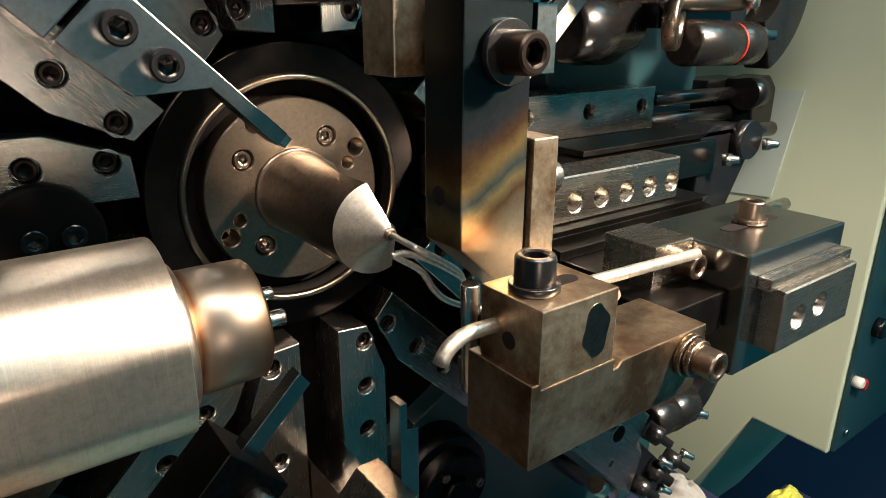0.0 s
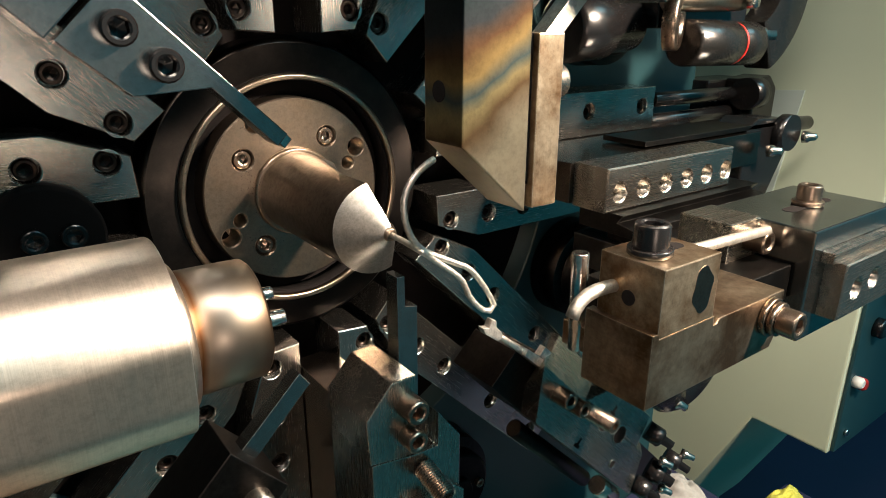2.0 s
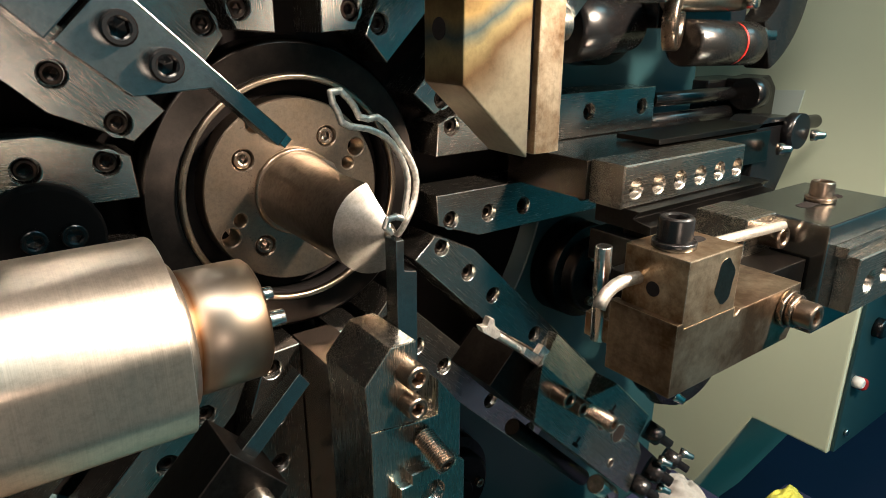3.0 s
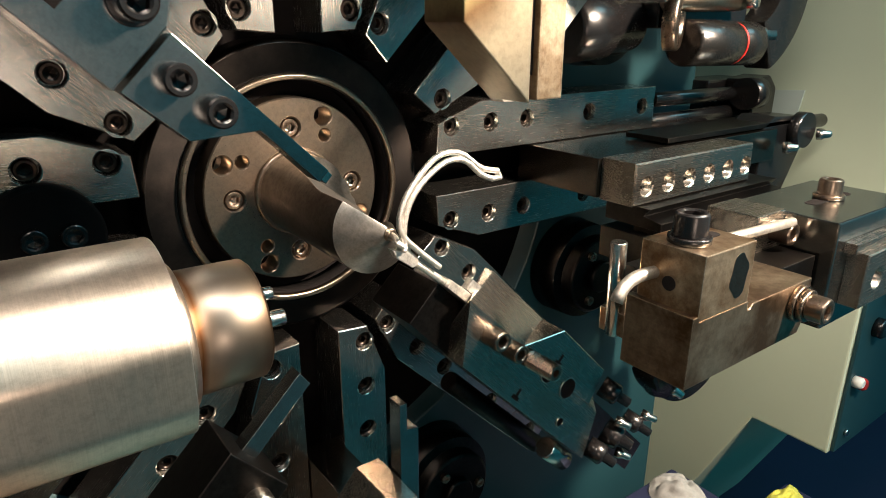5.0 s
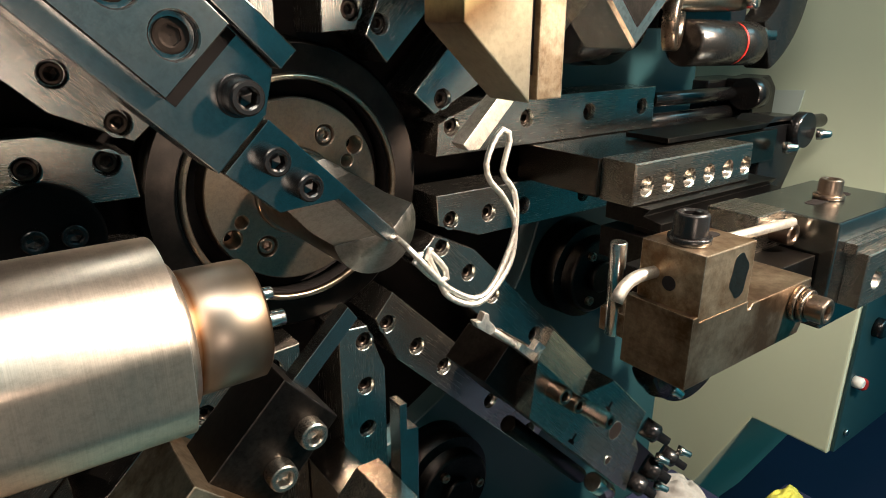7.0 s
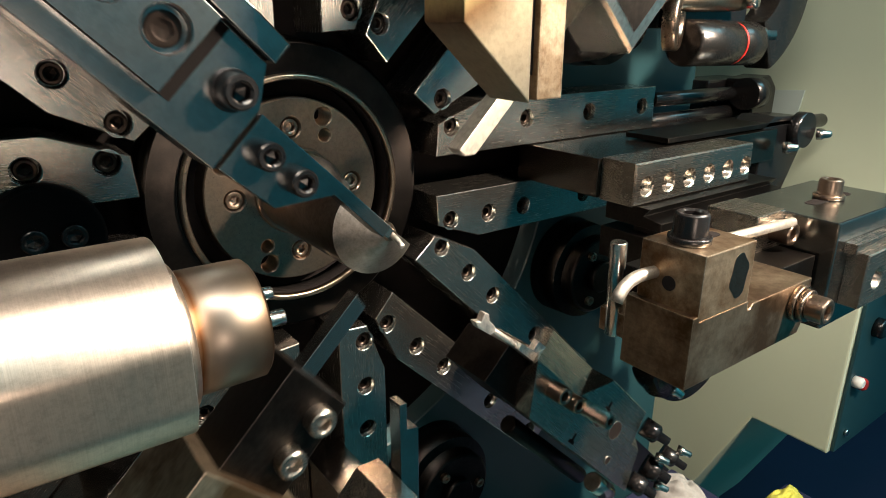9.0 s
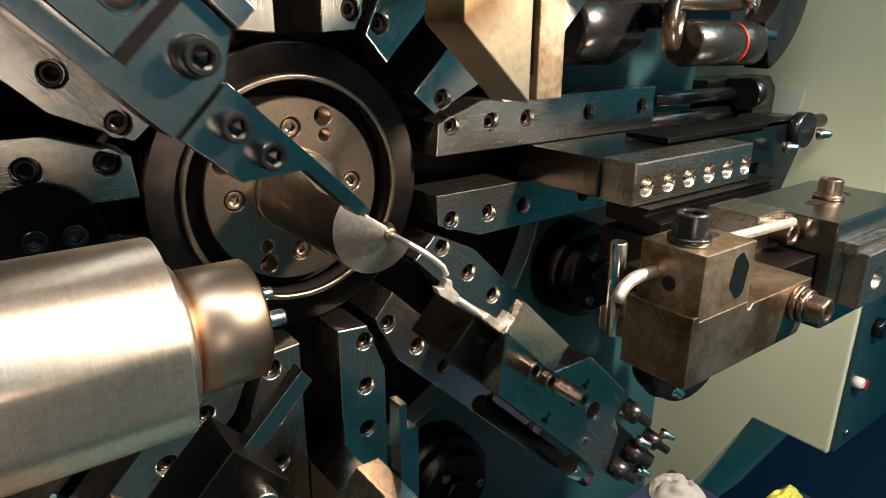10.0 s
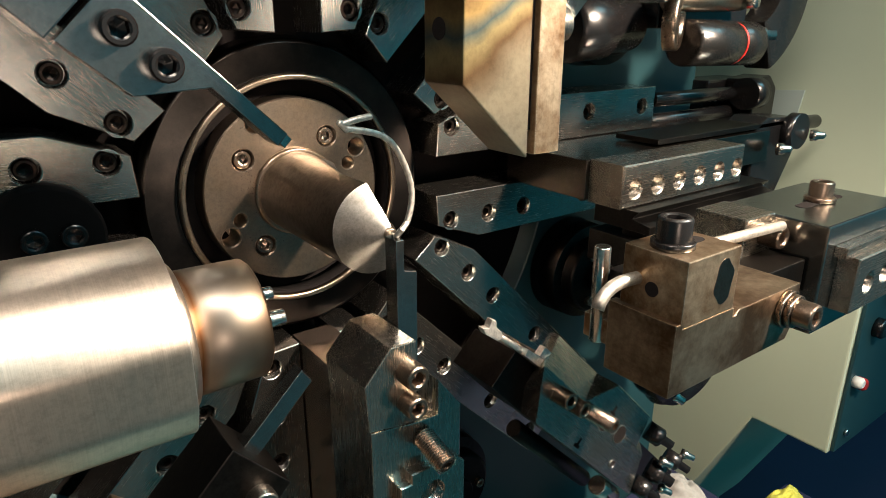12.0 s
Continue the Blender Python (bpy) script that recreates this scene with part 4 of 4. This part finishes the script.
FORMED[6.2] = [(0, -22, -1), (16, -22, -17), (45, -22, -24), (70, -22, -6), (71, -22, 13), (57, -22, 34), (47, -22, 47), (43, -22, 63), (44, -22, 71), (49, -22, 72), (52, -22, 62), (56, -22, 51), (68, -22, 39), (74, -22, 16), (70, -22, -6), (49, -22, -23), (18, -22, -16)]
FORMED[6.5] = [(23, -22, -16), (4, -22, 0), (31, -22, -27), (59, -22, -29), (77, -22, -7), (74, -22, 16), (61, -22, 36), (45, -22, 48), (42, -22, 61), (39, -22, 76), (45, -22, 78), (52, -22, 69), (61, -22, 54), (68, -22, 39), (76, -22, 20), (75, -22, -7), (54, -22, -25), (27, -22, -20)]
FORMED[7.0] = [(5, -25, -4), (2, -25, -7), (18, -25, -23), (25, -25, -22), (22, -25, -14), (10, -25, -2), (18, -25, -20), (27, -25, -36), (52, -25, -46), (76, -25, -26), (80, -25, 1), (70, -25, 21), (57, -25, 35), (55, -25, 48), (65, -25, 64), (73, -25, 60), (70, -25, 48), (68, -25, 37), (79, -25, 22), (79, -25, -6), (57, -25, -41), (29, -25, -32), (0, -25, -1)]
FORMED[7.2] = [(5, -25, -4), (3, -25, -9), (14, -25, -27), (23, -25, -31), (23, -25, -21), (12, -25, -12), (16, -25, -27), (25, -25, -49), (48, -25, -67), (72, -25, -53), (81, -25, -31), (75, -25, -14), (70, -25, -1), (79, -25, 9), (85, -25, 25), (95, -25, 27), (94, -25, 14), (87, -25, 0), (93, -25, -17), (84, -25, -40), (58, -25, -64), (25, -25, -41), (0, -25, -1)]
FRESH[9.0] = [(6, -4, -4)]
FRESH[9.8] = [(4, -4, -2)]
FRESH[10.0] = [(32, -15, -25), (28, -15, -18), (11, -15, -4)]
FRESH[10.4] = [(14, -15, -11), (5, -15, -2)]
FRESH[10.8] = [(14, -15, -11), (5, -15, -2)]
FRESH[11.0] = [(9, -15, -5), (5, -15, -2)]
FRESH[11.2] = [(10, -15, -6), (3, -15, 0)]
FRESH[11.5] = [(16, -20, -6), (8, -20, -9), (-3, -20, -7), (-11, -20, -3), (-5, -20, 2)]
FRESH[11.7] = [(14, -15, 35), (12, -15, 25), (9, -15, 16), (0, -15, 11)]
FRESH[11.9] = [(-17, -10, 77), (-26, -10, 76), (-36, -10, 73), (-15, -10, 68), (-4, -10, 62), (5, -10, 48), (10, -10, 31), (7, -10, 14), (0, -10, 7)]
FRESH[12.0] = FRESH[11.9]
PITCH_MM, WIRE_R = 6.0, 1.9


def centre_line(points):
    """A smooth line through the points, on into the bore, sampled finely."""
    pts = [Vector(p) for p in points] + [Vector((6, 6, 0)), Vector((6, 30, 0)), Vector((6, 60, 0))]
    out = []
    for i in range(len(pts) - 1):
        a, b, c, d = pts[max(i - 1, 0)], pts[i], pts[i + 1], pts[min(i + 2, len(pts) - 1)]
        for k in range(8):
            s = k / 8
            out.append(0.5 * ((2 * b) + (c - a) * s + (2 * a - 5 * b + 4 * c - d) * s * s + (3 * b - a - 3 * c + d) * s ** 3))
    out.append(pts[-1])
    return out


def pieces_on(line, first, count):
    """Middle and direction of each piece along the line, counted from the free end."""
    acc = [0.0]
    for a, b in zip(line, line[1:]):
        acc.append(acc[-1] + (b - a).length)

    def at(s):
        if s >= acc[-1]:
            return line[-1] + Vector((0, s - acc[-1], 0))
        j = int(np.searchsorted(acc, s, side="right")) - 1
        f = (s - acc[j]) / max(1e-6, acc[j + 1] - acc[j])
        return line[j].lerp(line[j + 1], f)
    res = []
    for k in range(first, first + count):
        p, q = at(k * PITCH_MM), at((k + 1) * PITCH_MM)
        d = q - p
        res.append(((p + q) / 2, d.normalized() if d.length > 0.1 else Vector((0, 1, 0))))
    return res


def wire_piece_mesh():
    b = lathe([(0, 0), (0, WIRE_R * 0.7), (0.5, WIRE_R * 0.97), (1.0, WIRE_R), (PITCH_MM + 1.2, WIRE_R), (PITCH_MM + 1.7, WIRE_R * 0.97), (PITCH_MM + 2.2, WIRE_R * 0.7), (PITCH_MM + 2.2, 0)],
              (0, 0, -(PITCH_MM + 2.2) / 2), (0, 0, 1), 14)
    bmesh.ops.recalc_face_normals(b, faces=b.faces)
    me = bpy.data.meshes.new("wire_piece")
    b.to_mesh(me)
    b.free()
    me.materials.append(M_WIRE)
    return me


WIRE_MESH = wire_piece_mesh()
N_FORMED, N_FRESH = 80, 40
formed = thing("formed_wire_clip", "bright spring wire bent into a clip with a pinched loop", "wire clip")
fresh = thing("wire_stock", "bright straight spring wire fed out of the quill", "wire")


def wire_pieces(parent, count):
    made = []
    for _ in range(count):
        ob = new("wire_piece", WIRE_MESH)
        ob.parent = parent
        made.append(ob)
    return made


FORMED_PIECES = wire_pieces(formed, N_FORMED)
FRESH_PIECES = wire_pieces(fresh, N_FRESH)


def wire_keys():
    """For each time the middles and directions of all pieces of both lengths of wire."""
    keys = []
    for t in sorted(FORMED):
        both = pieces_on(centre_line(FORMED[t]), 0, N_FORMED + N_FRESH)
        keys.append((t, both))
    # the clip is cut off and drops away; the stock waits in the bore
    cut_t, cut = keys[-1]
    rest = [(Vector((6, 12 + PITCH_MM * (k + 0.5), 0)), Vector((0, 1, 0))) for k in range(N_FRESH)]
    keys.append((7.35, cut[:N_FORMED] + rest))
    for dt in (0.1, 0.2, 0.3, 0.44):
        drop = Vector((10 * dt, -60 * dt, -4900 * dt * dt))
        keys.append((7.35 + dt, [(p + drop, d) for p, d in cut[:N_FORMED]] + rest))
    fallen = keys[-1][1][:N_FORMED]
    for t in sorted(FRESH):
        keys.append((t, fallen + pieces_on(centre_line(FRESH[t]), 0, N_FRESH)))
    return keys


def wire_motion():
    keys = wire_keys()
    for i, ob in enumerate(FORMED_PIECES + FRESH_PIECES):
        rows, q, last = [], None, None
        for (t0, a), (t1, b) in zip(keys, keys[1:] + keys[-1:]):
            (p0, d0), (p1, d1) = a[i], b[i]
            turn = d0.angle(d1, 0.0)
            steps = 1 if t1 <= t0 else max(1, min(5, int(turn / 0.5) + (1 if (p1 - p0).length < 0.5 else 2)))
            for k in range(steps):
                f = k / steps
                d = d0.lerp(d1, f)
                d = d.normalized() if d.length > 0.05 else d0.copy()
                q = d.to_track_quat("Z", "Y") if q is None else last.rotation_difference(d) @ q
                last = d
                rows.append((t0 + (t1 - t0) * f, Matrix.Translation(p0.lerp(p1, f) * MM) @ q.to_matrix().to_4x4()))
        walk(ob, rows)

# stroke of each slide, millimetres outwards, and turn of the quill, degrees
EAST = [(0, -115.9), (0.2, -115.9), (0.4, -79.9), (0.5, -73.7), (0.6, -76.3), (0.8, -79.8), (1, -85.0), (1.2, -49.7), (1.5, -40.6), (1.6, -34.0), (2.0, -34.0), (2.4, -34.0), (2.5, -25.5), (2.6, -13.8), (3.2, -13.8), (5, 0.0), (11.3, 0.0), (11.5, -2.1), (11.7, -13.8), (12, -14.8)]
NORTH = [(0, -103.0), (0.2, -103.0), (0.4, -119.3), (0.5, -125.4), (1, -122.5), (1.3, -84.7), (1.5, -56.2), (2.0, -52.7), (2.4, -52.7), (2.5, -40.6), (2.6, -24.9), (3.2, -24.9), (5, 1.8), (11.3, 1.8), (11.5, -4.0), (11.7, -24.4), (12, -24.9)]
NW = [(0, 100.2), (3.2, 100.2), (5, 69.3), (5.5, 11.6), (6, -2.6), (6.5, 10.0), (7, 10.7), (8.8, 32.0), (9, 14.5), (9.5, -4.1), (10, 37.0), (10.4, 69.7), (10.8, 69.7), (11, 89.5), (11.2, 100.2), (12, 100.2)]
SE = [(0, 48.0), (0.5, 49.6), (1.5, 49.7), (2.5, 49.7), (3.2, 42.4), (5, -50.9), (5.5, -2.3), (6, 23.4), (6.5, 39.9), (7, 39.9), (8.8, 44.7), (9, 39.9), (9.5, 23.4), (10, -5.7), (10.4, -56.1), (10.8, -56.1), (11, -58.0), (11.2, 6.7), (11.5, 38.5), (12, 49.7)]
SOUTH = [(0, 109.9), (0.5, 107.4), (1, 84.3), (1.5, 35.5), (2.0, 20.5), (2.4, 20.5), (2.6, -2.9), (3.2, -2.9), (3.3, 16.8), (3.6, 109.9), (5, 109.9), (10.9, 109.9), (11, 102.4), (11.2, 62.2), (11.5, 26.4), (11.7, -2.9), (12, -2.9)]
SW = [(0, 101.9), (5, 101.9), (5.5, 92.4), (6, 78.9), (6.5, 53.8), (7, 53.8), (8.8, 5.6), (9, 45.4), (9.5, 80.3), (10, 99.7), (12, 99.7)]
NE = [(0, 116.2), (5, 116.2), (6, 100.5), (6.5, 80.7), (7, 76.4), (8.8, 48.1), (9, 72.4), (9.5, 98.4), (10, 116.2), (12, 116.2)]
QUILL = [(0,0),(3.2,0),(3.6,36.6),(6.65,36.6),(6.9,92),(7.2,92),(7.6,36.6),(8.8,36.6),(11.5,36.6),(11.8,0),(12,0)]


# ---------------------------------------------------------------- what moves
def strokes(ob, angle, rows):
    walk(ob, [(t, spin_pose(angle, s)) for t, s in rows])


def motions():
    strokes(east, 0, EAST)
    strokes(north, 90, NORTH)
    strokes(nw, 135, NW)
    strokes(se, -45, SE)
    strokes(south, -90, SOUTH)
    strokes(sw, -135, SW)
    strokes(ne, 45, NE)
    walk(low, [(t, pose(0.435, 0, -0.223, 0, 60 * (1 + u / 115.9))) for t, u in EAST])
    walk(quill, [(t, Matrix.Translation((CX, 0, 0)) @ Matrix.Rotation(radians(-a), 4, "Y")) for t, a in QUILL])
    wire_motion()


motions()
